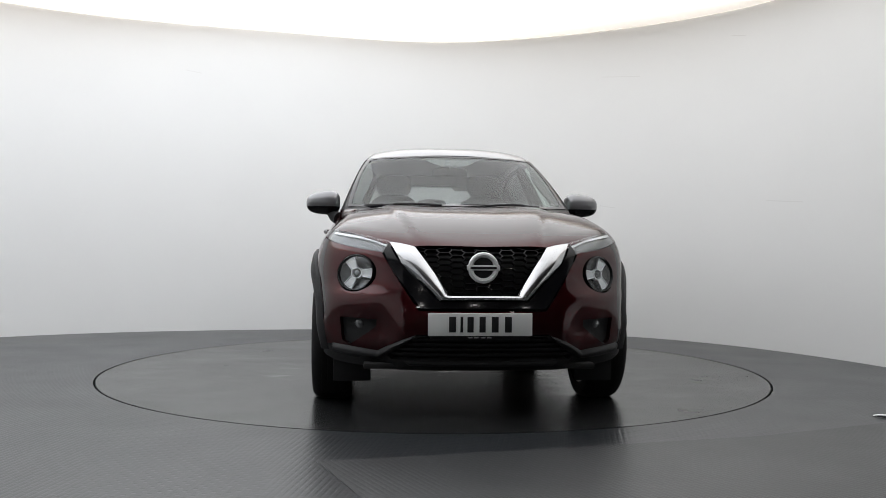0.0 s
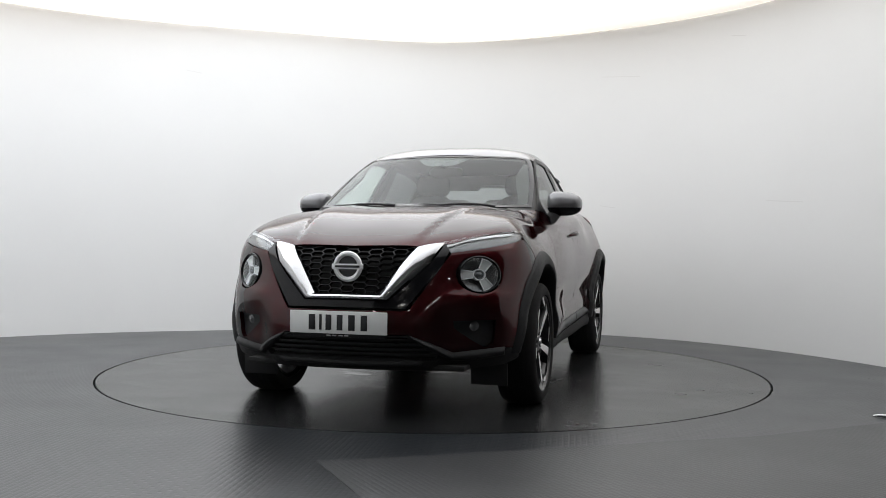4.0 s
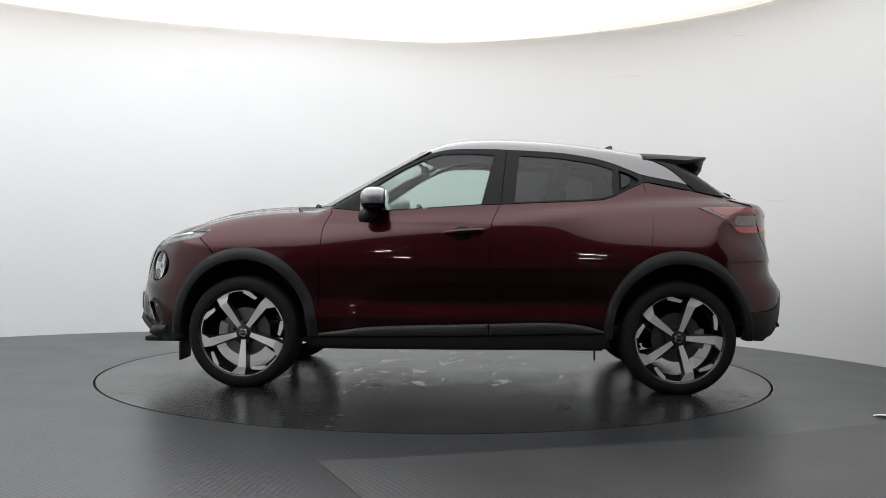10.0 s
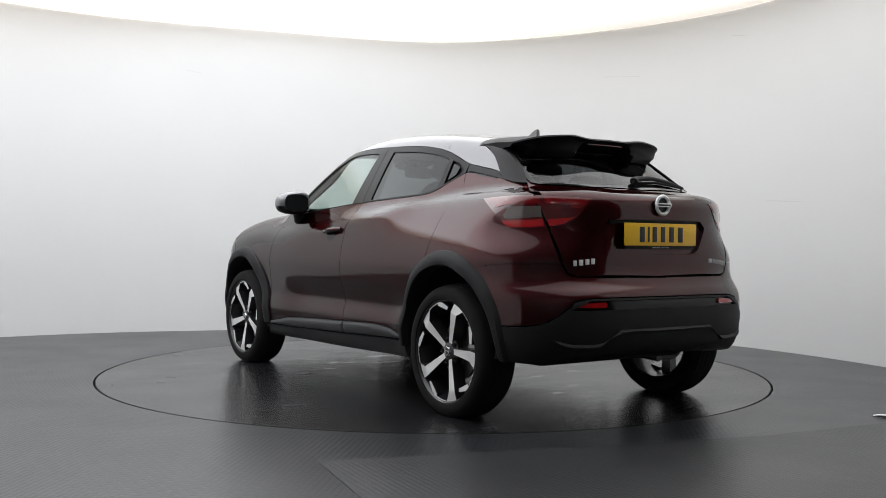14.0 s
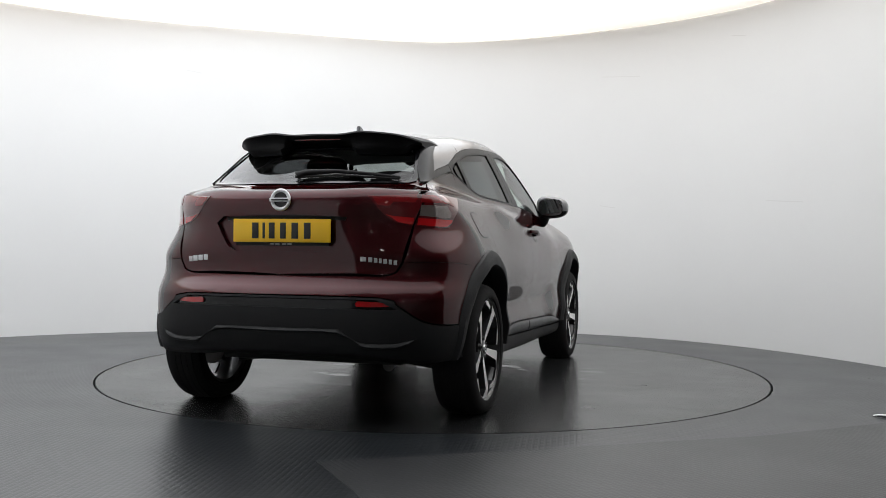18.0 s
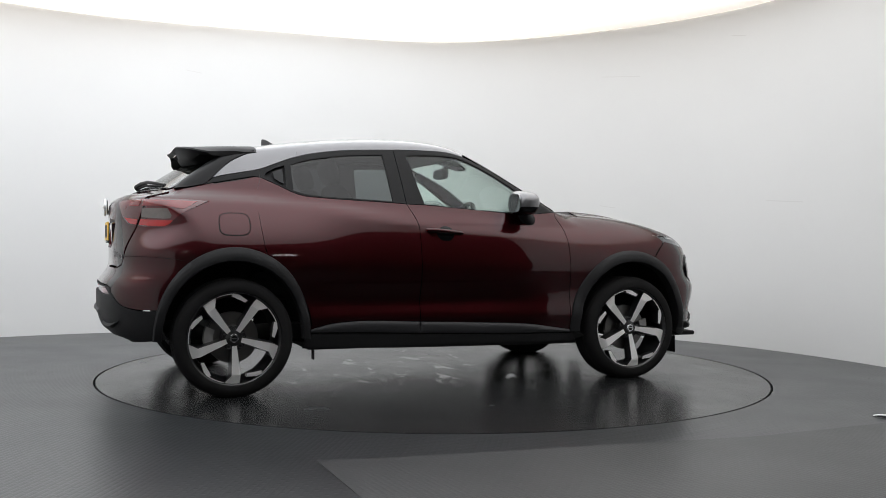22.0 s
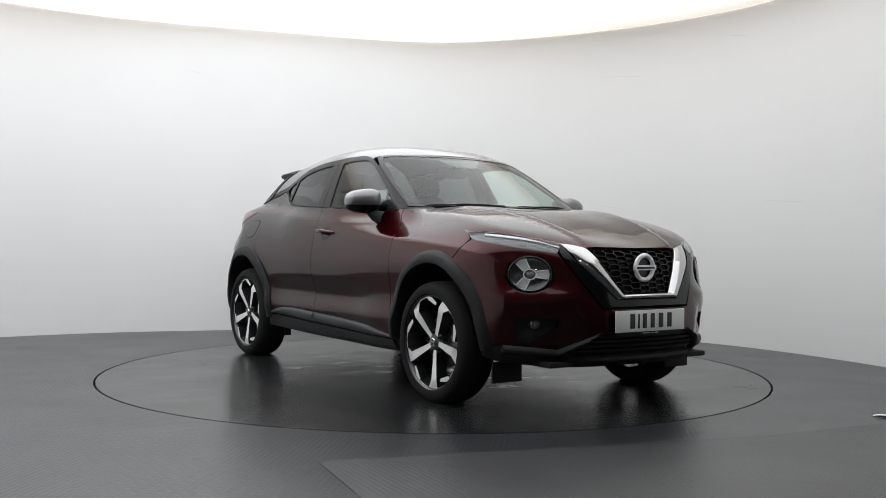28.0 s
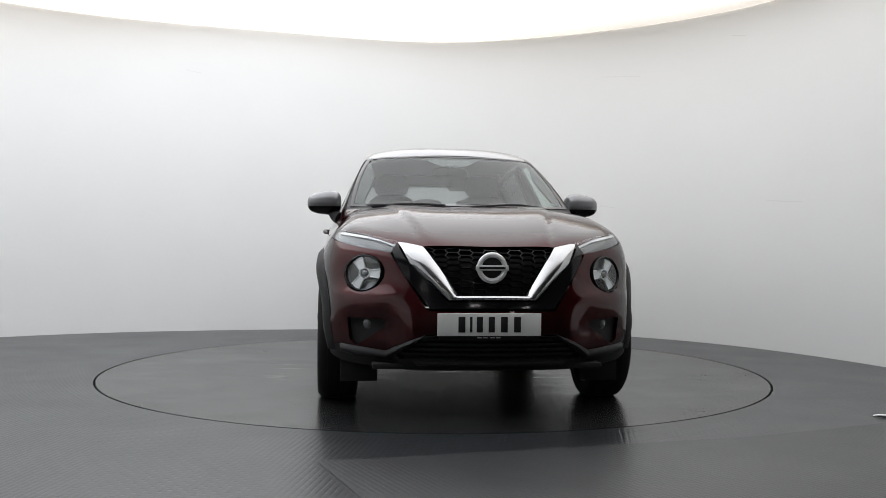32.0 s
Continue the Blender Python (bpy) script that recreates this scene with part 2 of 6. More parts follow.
def build_floor_material(name, base, angle, pitch, strength, wet, rough=0.34, spec=0.5, pools=None):
    """Dark rubber sheet with a raised tread; wet: dried puddles and streaks on it."""
    m = material(name, base, rough, vary=0.22, scale=1.6, bump=0.0, rough_vary=0.07)
    t, b = m.node_tree, m.node_tree.nodes["Principled BSDF"]
    b.inputs["Specular IOR Level"].default_value = spec
    n, l = t.nodes, t.links
    co, mp = n.new("ShaderNodeTexCoord"), n.new("ShaderNodeMapping")
    mp.inputs["Rotation"].default_value[2] = radians(angle)
    l.new(co.outputs["Object"], mp.inputs["Vector"])
    # alternate raised bars: two crossed waves cut by a checker
    br = n.new("ShaderNodeTexBrick")
    br.inputs["Scale"].default_value = 1.0
    br.inputs["Brick Width"].default_value, br.inputs["Row Height"].default_value = pitch, pitch * 0.45
    br.inputs["Mortar Size"].default_value, br.inputs["Mortar Smooth"].default_value = pitch * 0.12, 0.6
    br.inputs["Color1"].default_value = br.inputs["Color2"].default_value = (1, 1, 1, 1)
    br.inputs["Mortar"].default_value = (0, 0, 0, 1)
    l.new(mp.outputs["Vector"], br.inputs["Vector"])
    grain = n.new("ShaderNodeTexNoise")
    grain.inputs["Scale"].default_value, grain.inputs["Detail"].default_value = 220, 3
    l.new(co.outputs["Object"], grain.inputs["Vector"])
    add = n.new("ShaderNodeMath")
    add.operation = "MULTIPLY_ADD"
    add.inputs[1].default_value = 0.25
    l.new(grain.outputs["Fac"], add.inputs[0])
    l.new(br.outputs["Color"], add.inputs[2])
    p = n.new("ShaderNodeBump")
    p.inputs["Strength"].default_value, p.inputs["Distance"].default_value = strength, 0.003
    l.new(add.outputs[0], p.inputs["Height"])
    l.new(p.outputs["Normal"], b.inputs["Normal"])
    # scuffs: pale streaks; wet: smoother darker pools
    st, sm = n.new("ShaderNodeTexNoise"), n.new("ShaderNodeMapping")
    sm.inputs["Scale"].default_value = (1.0, 2.6, 1.0)
    sm.inputs["Rotation"].default_value[2] = radians(20)
    st.inputs["Scale"].default_value, st.inputs["Detail"].default_value, st.inputs["Roughness"].default_value = 1.7, 6, 0.62
    l.new(co.outputs["Object"], sm.inputs["Vector"])
    l.new(sm.outputs["Vector"], st.inputs["Vector"])
    ramp = n.new("ShaderNodeValToRGB")
    ramp.color_ramp.elements[0].position, ramp.color_ramp.elements[1].position = 0.50, 0.74
    l.new(st.outputs["Fac"], ramp.inputs["Fac"])
    src = b.inputs["Base Color"].links[0].from_socket
    mx = n.new("ShaderNodeMix")
    mx.data_type = "RGBA"
    mx.inputs["B"].default_value = (*[min(1, c * 1.7) for c in base], 1)
    k = n.new("ShaderNodeMath")
    k.operation = "MULTIPLY"
    k.inputs[1].default_value = wet
    l.new(ramp.outputs["Color"], k.inputs[0])
    l.new(k.outputs[0], mx.inputs["Factor"])
    l.new(src, mx.inputs["A"])
    l.new(mx.outputs["Result"], b.inputs["Base Color"])
    rs = b.inputs["Roughness"].links[0].from_socket
    sub = n.new("ShaderNodeMath")
    sub.operation = "MULTIPLY_ADD"
    sub.inputs[1].default_value = -0.22 * wet
    l.new(ramp.outputs["Color"], sub.inputs[0])
    l.new(rs, sub.inputs[2])
    l.new(sub.outputs[0], b.inputs["Roughness"])
    if pools:
        # thin films of water left by the tyres: smooth patches with ragged edges, thinning out towards the rim
        far, near, pn, lim, flat_film = (n.new(k) for k in ("ShaderNodeVectorMath", "ShaderNodeMapRange", "ShaderNodeTexNoise", "ShaderNodeMath", "ShaderNodeMapRange"))
        far.operation, lim.operation = "LENGTH", "SUBTRACT"
        l.new(co.outputs["Object"], far.inputs[0])
        near.inputs["From Min"].default_value, near.inputs["From Max"].default_value, near.inputs["To Min"].default_value, near.inputs["To Max"].default_value = 0.5, 2.1, 0.0, 0.16
        l.new(far.outputs["Value"], near.inputs["Value"])
        pm = n.new("ShaderNodeMapping")
        pm.inputs["Scale"].default_value = (1.0, 2.8, 1.0)
        pm.inputs["Rotation"].default_value[2] = radians(-4)
        l.new(co.outputs["Object"], pm.inputs["Vector"])
        pn.inputs["Scale"].default_value, pn.inputs["Detail"].default_value, pn.inputs["Roughness"].default_value, pn.inputs["Distortion"].default_value = 2.3, 7, 0.62, 0.5
        l.new(pm.outputs["Vector"], pn.inputs["Vector"])
        l.new(pn.outputs["Fac"], lim.inputs[0])
        l.new(near.outputs["Result"], lim.inputs[1])
        flat_film.inputs["From Min"].default_value, flat_film.inputs["From Max"].default_value = pools, pools + 0.06
        l.new(lim.outputs[0], flat_film.inputs["Value"])
        film = n.new("ShaderNodeMix")
        film.data_type = "FLOAT"
        film.inputs["B"].default_value = 0.08
        l.new(flat_film.outputs["Result"], film.inputs["Factor"])
        l.new(sub.outputs[0], film.inputs["A"])
        l.new(film.outputs["Result"], b.inputs["Roughness"])
    return m


FLOOR = build_floor_material("grey_tread_rubber", (0.0128, 0.0150, 0.0176), 98, 0.060, 0.17, 0.06, 0.31, 0.60)
FLOOR_B = build_floor_material("grey_tread_rubber_turned", (0.0215, 0.0228, 0.0245), 63, 0.055, 0.14, 0.06, 0.38, 0.60)
TABLE = build_floor_material("turntable_rubber", (0.0125, 0.0130, 0.0136), 12, 0.05, 0.05, 0.20, 0.25, 0.56, 0.555)
WALL = material("white_booth_wall", (0.78, 0.785, 0.78), 0.55, vary=0.025, scale=1.2, grain=60, bump=0.01)
HALL = material("grey_hall_wall", (0.5, 0.5, 0.505), 0.7, vary=0.15, scale=1.0, bump=0.02)
HALL_CEIL = material("grey_hall_ceiling", (0.5, 0.5, 0.5), 0.8, vary=0.1, bump=0.0)
SEAM = material("grey_wall_filler", (0.71, 0.71, 0.70), 0.6, vary=0.1, bump=0.0)


def ring_mesh(bm, pts_in, pts_out, z):
    a = [bm.verts.new((*p, z)) for p in pts_in]
    b = [bm.verts.new((*p, z)) for p in pts_out]
    k = len(a)
    for i in range(k):
        bm.faces.new((a[i], a[(i + 1) % k], b[(i + 1) % k], b[i]))
    return bm


def build_studio():
    k = 256
    circ = lambda r: [(r * math.cos(2 * math.pi * i / k), r * math.sin(2 * math.pi * i / k)) for i in range(k)]
    bm = bmesh.new()
    ring_mesh(bm, circ(R_TABLE + 0.008), circ(16.0), 0.0)
    low = [v for v in bm.verts if v.co.xy.length < 3]
    edges = [e for e in bm.edges if all(v in low for v in e.verts)]
    r = bmesh.ops.extrude_edge_only(bm, edges=edges)
    for v in (g for g in r["geom"] if isinstance(g, bmesh.types.BMVert)):
        v.co.z = -0.06
    ground = tagged(part("floor", bm, FLOOR, None, smooth=False), "dark grey rubber tread floor with faint scuffs", "floor", kind="structure")
    bm = bmesh.new()
    bmesh.ops.create_circle(bm, cap_ends=True, segments=128, radius=R_TABLE + 0.02, matrix=Matrix.Translation((0, 0, -0.055)))
    tagged(part("turntable_pit", bm, VOID, None, smooth=False), "dark pit under the turntable's edge", "floor", kind="structure")
    # a floor sheet laid the other way, with its corner beside the turntable
    bm = bmesh.new()
    d = Vector((0.22, -0.54)).normalized()
    c = Vector((-0.47, -2.84))
    side = Vector((-d.y, d.x))
    prism(bm, [(p.x, p.y) for p in (c, c + d * 4.0, c + d * 4.0 + side * 3.4, Vector((2.6, -1.75)), Vector((1.55, -2.25)), Vector((0.55, -2.55)))], 0.003)
    tagged(part("floor_sheet", bm, FLOOR_B, None, smooth=False), "grey rubber floor sheet with its tread turned", "floor", kind="structure")
    # round wall with thickness
    bm = bmesh.new()
    cols = []
    for i in range(161):
        a = OPEN_A + (OPEN_B - OPEN_A) * i / 160
        p, q = wall_point(a), wall_point(a, 0.12)
        cols.append([bm.verts.new((*p, 0.0)), bm.verts.new((*p, WALL_H + 0.25)), bm.verts.new((*q, WALL_H + 0.25)), bm.verts.new((*q, 0.0))])
    for a, b in zip(cols, cols[1:]):
        for j in range(4):
            bm.faces.new((a[j], a[(j + 1) % 4], b[(j + 1) % 4], b[j]))
    bm.faces.new(cols[0]), bm.faces.new(cols[-1][::-1])
    tagged(part("wall_round", bm, WALL, None), "smooth white curved booth wall", "wall", kind="structure")
    # luminous ceiling: a stretched light sheet just inside the wall
    bm = bmesh.new()
    # hung a few centimetres unevenly round its rim
    hang = spline([(-38, 3.0), (40, 3.0), (60, 3.0), (70, 2.972), (81, 2.951), (90, 2.970), (98, 2.998), (115, 3.026), (139, 3.034), (170, 3.03), (220, 3.0)])
    pts = [(*wall_point(d, -0.012), float(hang(d))) for d in np.linspace(-38, 220, 121)]
    mid = (-0.3, -0.6, 2.99)
    for dz in (0.0, 0.03):
        c, ring = bm.verts.new((mid[0], mid[1], mid[2] + dz)), [bm.verts.new((x, y, z + dz)) for x, y, z in pts]
        for a, b in zip(ring, ring[1:] + ring[:1]):
            bm.faces.new((c, a, b))
    tagged(part("ceiling_light", bm, LIGHT_SHEET, None, smooth=False), "bright white stretched luminous ceiling over the booth", "ceiling light", kind="structure")
    bm = bmesh.new()
    box(bm, (0, -3.0, WALL_H + 0.36), (26, 26, 0.1))
    tagged(part("ceiling", bm, HALL_CEIL, None, smooth=False), "grey hall ceiling", "ceiling", kind="structure")
    for nm, c, s in (("wall_south", (0, -13.0, 1.65), (24, 0.2, 3.4)), ("wall_west", (-11.5, -4.0, 1.65), (0.2, 18, 3.4)), ("wall_east", (11.5, -4.0, 1.65), (0.2, 18, 3.4)), ("wall_north", (0, 5.2, 1.65), (24, 0.2, 3.4))):
        bm = bmesh.new()
        box(bm, c, s)
        tagged(part(nm, bm, HALL, None, smooth=False), "plain grey wall of the hall", "wall", kind="structure")
    # faint filler seams and scuffs on the wall
    for a0, a1, z in ((113, 115, 2.55), (55, 60, 2.52), (41, 43, 2.75), (58, 60, 1.25), (33, 38, 1.26)):
        bm = bmesh.new()
        lo, hi = [], []
        for i in range(7):
            p = wall_point(a0 + (a1 - a0) * i / 6, -0.0015)
            zz = z + 0.004 * i
            lo.append(bm.verts.new((*p, zz))), hi.append(bm.verts.new((*p, zz + 0.006)))
        for i in range(6):
            bm.faces.new((lo[i], lo[i + 1], hi[i + 1], hi[i]))
        tagged(part("trim", bm, SEAM, None, smooth=False), "faint filled joint in the white wall", "wall joint", kind="structure")
    # steel lever on the floor by the turntable
    lever = tagged(new("steel_lever"), "bright steel lever lying low beside the turntable", "lever")
    lever.matrix_world = pose(2.315, -1.715, 0.0, 0, 0, -32)
    bm = bmesh.new()
    tube(bm, [(0, 0, 0.006), (0.03, 0, 0.010), (0.35, 0, 0.010)], [0.004, 0.009, 0.0095], 10)
    part("rod", bm, CHROME, lever)
    bm = bmesh.new()
    tube(bm, [(0.35, 0, 0.014), (0.55, 0, 0.014)], 0.014, 10)
    part("grip", bm, CLAD, lever, "black rubber grip")
    # hall lamps far behind the camera
    first = None
    for x, y in itertools.product((-4.6, -1.7, 1.2, 4.1), (-8.2, -10.6)):
        if first is None:
            first = tagged(new("strip_light"), "slim white strip light under the grey hall ceiling", "strip light", "hall strip lights")
            bm = bmesh.new()
            box(bm, (0, 0, 0.03), (0.34, 0.09, 0.05), bevel=0.01)
            part("housing", bm, HALL_CEIL, first)
            bm = bmesh.new()
            box(bm, (0, 0, 0.0), (0.30, 0.055, 0.03), bevel=0.01)
            part("tube", bm, LAMP_GLOW, first, "glowing white tube")
            first.matrix_world = pose(x, y, 3.24)
        else:
            copy_thing(first, pose(x, y, 3.24))


def emitter(name, color, power):
    m = bpy.data.materials.new(name)
    m.use_nodes = True
    b = m.node_tree.nodes["Principled BSDF"]
    b.inputs["Base Color"].default_value = (0.8, 0.8, 0.8, 1)
    b.inputs["Emission Color"].default_value, b.inputs["Emission Strength"].default_value = (*color, 1), power
    return m


LIGHT_SHEET = emitter("luminous_sheet", (1.0, 0.975, 0.95), 1.95)


def shade_sheet(m):
    """The sheet glows strongest over its west half and fades, warmer, in a hand's width along its rim."""
    t, b = m.node_tree, m.node_tree.nodes["Principled BSDF"]
    n, l = t.nodes, t.links
    co, sep, off = n.new("ShaderNodeTexCoord"), n.new("ShaderNodeSeparateXYZ"), n.new("ShaderNodeVectorMath")
    off.operation = "SUBTRACT"
    off.inputs[1].default_value = (*WALL_C, 0)
    l.new(co.outputs["Object"], off.inputs[0])
    l.new(co.outputs["Object"], sep.inputs[0])
    flatten, length = n.new("ShaderNodeVectorMath"), n.new("ShaderNodeVectorMath")
    flatten.operation, length.operation = "MULTIPLY", "LENGTH"
    flatten.inputs[1].default_value = (1, 1, 0)
    l.new(off.outputs[0], flatten.inputs[0])
    l.new(flatten.outputs[0], length.inputs[0])
    rim, west, mul = n.new("ShaderNodeMapRange"), n.new("ShaderNodeMapRange"), n.new("ShaderNodeMath")
    rim.interpolation_type = "SMOOTHSTEP"
    for node, vals in ((rim, (3.75, 4.42, 1.0, 0.42)), (west, (-3.5, 3.0, 1.34, 0.75))):
        for k, v in zip(("From Min", "From Max", "To Min", "To Max"), vals):
            node.inputs[k].default_value = v
    l.new(length.outputs["Value"], rim.inputs["Value"])
    l.new(sep.outputs["X"], west.inputs["Value"])
    mul.operation = "MULTIPLY"
    l.new(rim.outputs["Result"], mul.inputs[0])
    l.new(west.outputs["Result"], mul.inputs[1])
    # and it dims towards the booth's open side
    south, dim = n.new("ShaderNodeMapRange"), n.new("ShaderNodeMath")
    south.interpolation_type = "SMOOTHSTEP"
    for k, v in zip(("From Min", "From Max", "To Min", "To Max"), (-4.1, -1.6, 0.42, 1.04)):
        south.inputs[k].default_value = v
    l.new(sep.outputs["Y"], south.inputs["Value"])
    dim.operation = "MULTIPLY"
    l.new(mul.outputs[0], dim.inputs[0])
    l.new(south.outputs["Result"], dim.inputs[1])
    mul = dim
    gain = n.new("ShaderNodeMath")
    gain.operation = "MULTIPLY"
    gain.inputs[1].default_value = b.inputs["Emission Strength"].default_value
    l.new(mul.outputs[0], gain.inputs[0])
    l.new(gain.outputs[0], b.inputs["Emission Strength"])
    tint = n.new("ShaderNodeMix")
    tint.data_type = "RGBA"
    tint.inputs["A"].default_value, tint.inputs["B"].default_value = (1.0, 0.82, 0.62, 1), (0.99, 0.985, 0.985, 1)
    l.new(rim.outputs["Result"], tint.inputs["Factor"])
    # cooler tubes over the west half, warmer ones over the east
    hue, side = n.new("ShaderNodeMix"), n.new("ShaderNodeMapRange")
    hue.data_type = "RGBA"
    hue.inputs["A"].default_value, hue.inputs["B"].default_value = (0.968, 0.985, 1.01, 1), (1.0, 0.982, 0.958, 1)
    side.inputs["From Min"].default_value, side.inputs["From Max"].default_value = -3.0, 3.0
    l.new(sep.outputs["X"], side.inputs["Value"])
    l.new(side.outputs["Result"], hue.inputs["Factor"])
    l.new(hue.outputs["Result"], tint.inputs["B"])
    l.new(tint.outputs["Result"], b.inputs["Emission Color"])


shade_sheet(LIGHT_SHEET)
LAMP_GLOW = emitter("glowing_tube", (1.0, 0.96, 0.9), 78.0)
build_studio()


def build_turntable():
    table = new("turntable")
    tagged(table, "round grey rubber-topped turntable with damp streaks", "turntable")
    bm = bmesh.new()
    lathe(bm, [(0.001, 0.0), (0.6, 0.0), (1.2, 0.0), (1.8, 0.0), (R_TABLE - 0.03, 0.0), (R_TABLE - 0.0075, 0.0), (R_TABLE - 0.007, -0.002), (R_TABLE - 0.007, -0.045), (0.001, -0.045)], steps=192)
    part("disc", bm, TABLE, table)
    bm = bmesh.new()
    lathe(bm, [(R_TABLE - 0.0068, -0.002), (R_TABLE - 0.004, -0.002), (R_TABLE - 0.004, -0.04), (R_TABLE - 0.0068, -0.04)], steps=192, closed=True)
    part("edge_band", bm, CLAD, table, "black band round the turntable's edge")
    return table


turntable = build_turntable()
# ---- the car's skin: one smooth solid, from which every panel takes its curvature ----
# Car space: x to the nose, y to its left, z up, origin on the ground midway between the axles.
WB = 1.318
HUB = 0.335


def knee(v, soft=0.012):
    return 0.5 * (v + np.sqrt(v * v + soft * soft))


def smax(a, b, k):
    h = np.maximum(k - np.abs(a - b), 0) / k
    return np.maximum(a, b) + h ** 3 * k / 6


def smin(a, b, k):
    return -smax(-a, -b, k)


plan_side = spline([(-2.0, 0.845), (-1.7, 0.868), (-1.32, 0.874), (-0.8, 0.880), (-0.2, 0.884), (0.4, 0.880), (0.9, 0.872), (1.32, 0.868), (1.65, 0.855), (1.95, 0.815)])
sect_low = spline([(0.20, -0.050), (0.29, -0.026), (0.35, -0.019), (0.39, -0.013), (0.43, -0.007), (0.48, -0.012), (0.53, -0.020), (0.60, -0.019), (0.68, -0.010), (0.75, -0.003), (0.82, -0.009), (0.88, -0.019), (0.95, -0.034), (1.05, -0.060), (1.2, -0.105)])
# how steeply the shoulder leans in above its crease, so that it meets the belt line
lean_k = spline([(-2.0, 0.46), (-1.5, 0.44), (-1.0, 0.42), (-0.6, 0.43), (-0.3, 0.30), (0.0, 0.18), (0.5, 0.19), (0.9, 0.40), (1.2, 0.46), (2.0, 0.46)])


def hill(v, mid, wide):
    return np.exp(-((v - mid) / wide) ** 2)


def flank(x, z):
    """Haunch over the rear wheel, bulge over the front one, and the hollow along the doors' lower half."""
    run = 1 / (1 + np.exp((x - 0.52) * 13)) / (1 + np.exp((-0.86 - x) * 20))
    hip = 1 / (1 + np.exp((x + 0.75) * 12))
    return 0.016 * hill(x, -1.40, 0.42) * hill(z, 0.80, 0.20) + 0.010 * hill(x, 1.28, 0.34) * hill(z, 0.80, 0.16) - 0.010 * hill(x, 0.0, 0.55) * hill(z, 0.80, 0.35) + run * (0.090 * (knee(0.515 - z) - knee(0.45 - z)) - 0.29 * (knee(0.655 - z) - knee(0.535 - z))) - 0.65 * hip * np.maximum(z - 0.82, 0) ** 2


crease_z = spline([(-2.0, 1.125), (-1.6, 1.128), (-1.1, 1.118), (-0.6, 1.072), (0.0, 0.985), (0.5, 0.945), (0.9, 0.94), (1.3, 0.945), (1.7, 0.925), (2.0, 0.90)])
nose_x = spline([(0.18, 2.02), (0.24, 2.08), (0.31, 2.125), (0.43, 2.155), (0.55, 2.150), (0.64, 2.128), (0.77, 2.095), (0.87, 2.045), (0.93, 1.985), (1.05, 1.80)])
nose_q = even([(0, 0), (0.15, 0.006), (0.3, 0.026), (0.45, 0.066), (0.58, 0.128), (0.68, 0.20), (0.76, 0.285), (0.82, 0.375), (0.88, 0.52)])
tail_x = spline([(0.25, -1.90), (0.33, -1.985), (0.45, -2.035), (0.58, -2.042), (0.635, -2.034), (0.665, -2.018), (0.70, -1.992), (0.74, -1.975), (0.82, -1.972), (0.95, -1.976), (1.06, -1.978), (1.12, -1.968), (1.2, -1.90)])
tail_q = even([(0, 0), (0.2, 0.008), (0.4, 0.036), (0.55, 0.090), (0.65, 0.158), (0.73, 0.25), (0.79, 0.36), (0.85, 0.50), (0.9, 0.72)])
top_z = spline([(-2.1, 1.142), (-1.9, 1.160), (-1.7, 1.185), (-1.45, 1.222), (-1.2, 1.235), (-0.9, 1.195), (-0.4, 1.150), (0.1, 1.118), (0.5, 1.098), (0.85, 1.118), (1.0, 1.112), (1.2, 1.100), (1.4, 1.078), (1.58, 1.040), (1.76, 0.985), (1.95, 0.908), (2.1, 0.83)])
top_drop = even([(0, 0.0), (0.25, -0.002), (0.42, -0.006), (0.5, 0.0), (0.6, 0.012), (0.72, 0.034), (0.82, 0.075), (0.9, 0.13)])
under_z = spline([(-2.1, 0.40), (-1.9, 0.325), (-1.5, 0.27), (-0.8, 0.243), (0.5, 0.236), (1.5, 0.236), (2.0, 0.236), (2.2, 0.26)])
cabin_plan = spline([(-1.9, 0.60), (-1.55, 0.654), (-1.15, 0.690), (-0.8, 0.732), (-0.4, 0.765), (0.0, 0.775), (0.4, 0.764), (0.85, 0.728), (1.1, 0.68)])
roof_z = spline([(-1.75, 1.415), (-1.4, 1.458), (-1.13, 1.502), (-0.9, 1.537), (-0.6, 1.571), (-0.3, 1.588), (-0.1, 1.587), (0.1, 1.567), (0.3, 1.519), (0.5, 1.45)])
roof_drop = even([(0, 0.0), (0.2, 0.003), (0.4, 0.020), (0.55, 0.052), (0.7, 0.105)])


tail_full = even([(0, 0), (0.2, 0.004), (0.4, 0.016), (0.55, 0.045), (0.65, 0.082), (0.73, 0.135), (0.80, 0.215), (0.85, 0.32), (0.9, 0.50)])


def tail_at(y, z):
    """The tail's face: fuller below the lamps than beside them."""
    w = np.clip((np.asarray(z, float) - 0.80) / 0.22, 0, 1)
    w = w * w * (3 - 2 * w)
    return tail_x(z) + w * tail_q(y) + (1 - w) * tail_full(y)


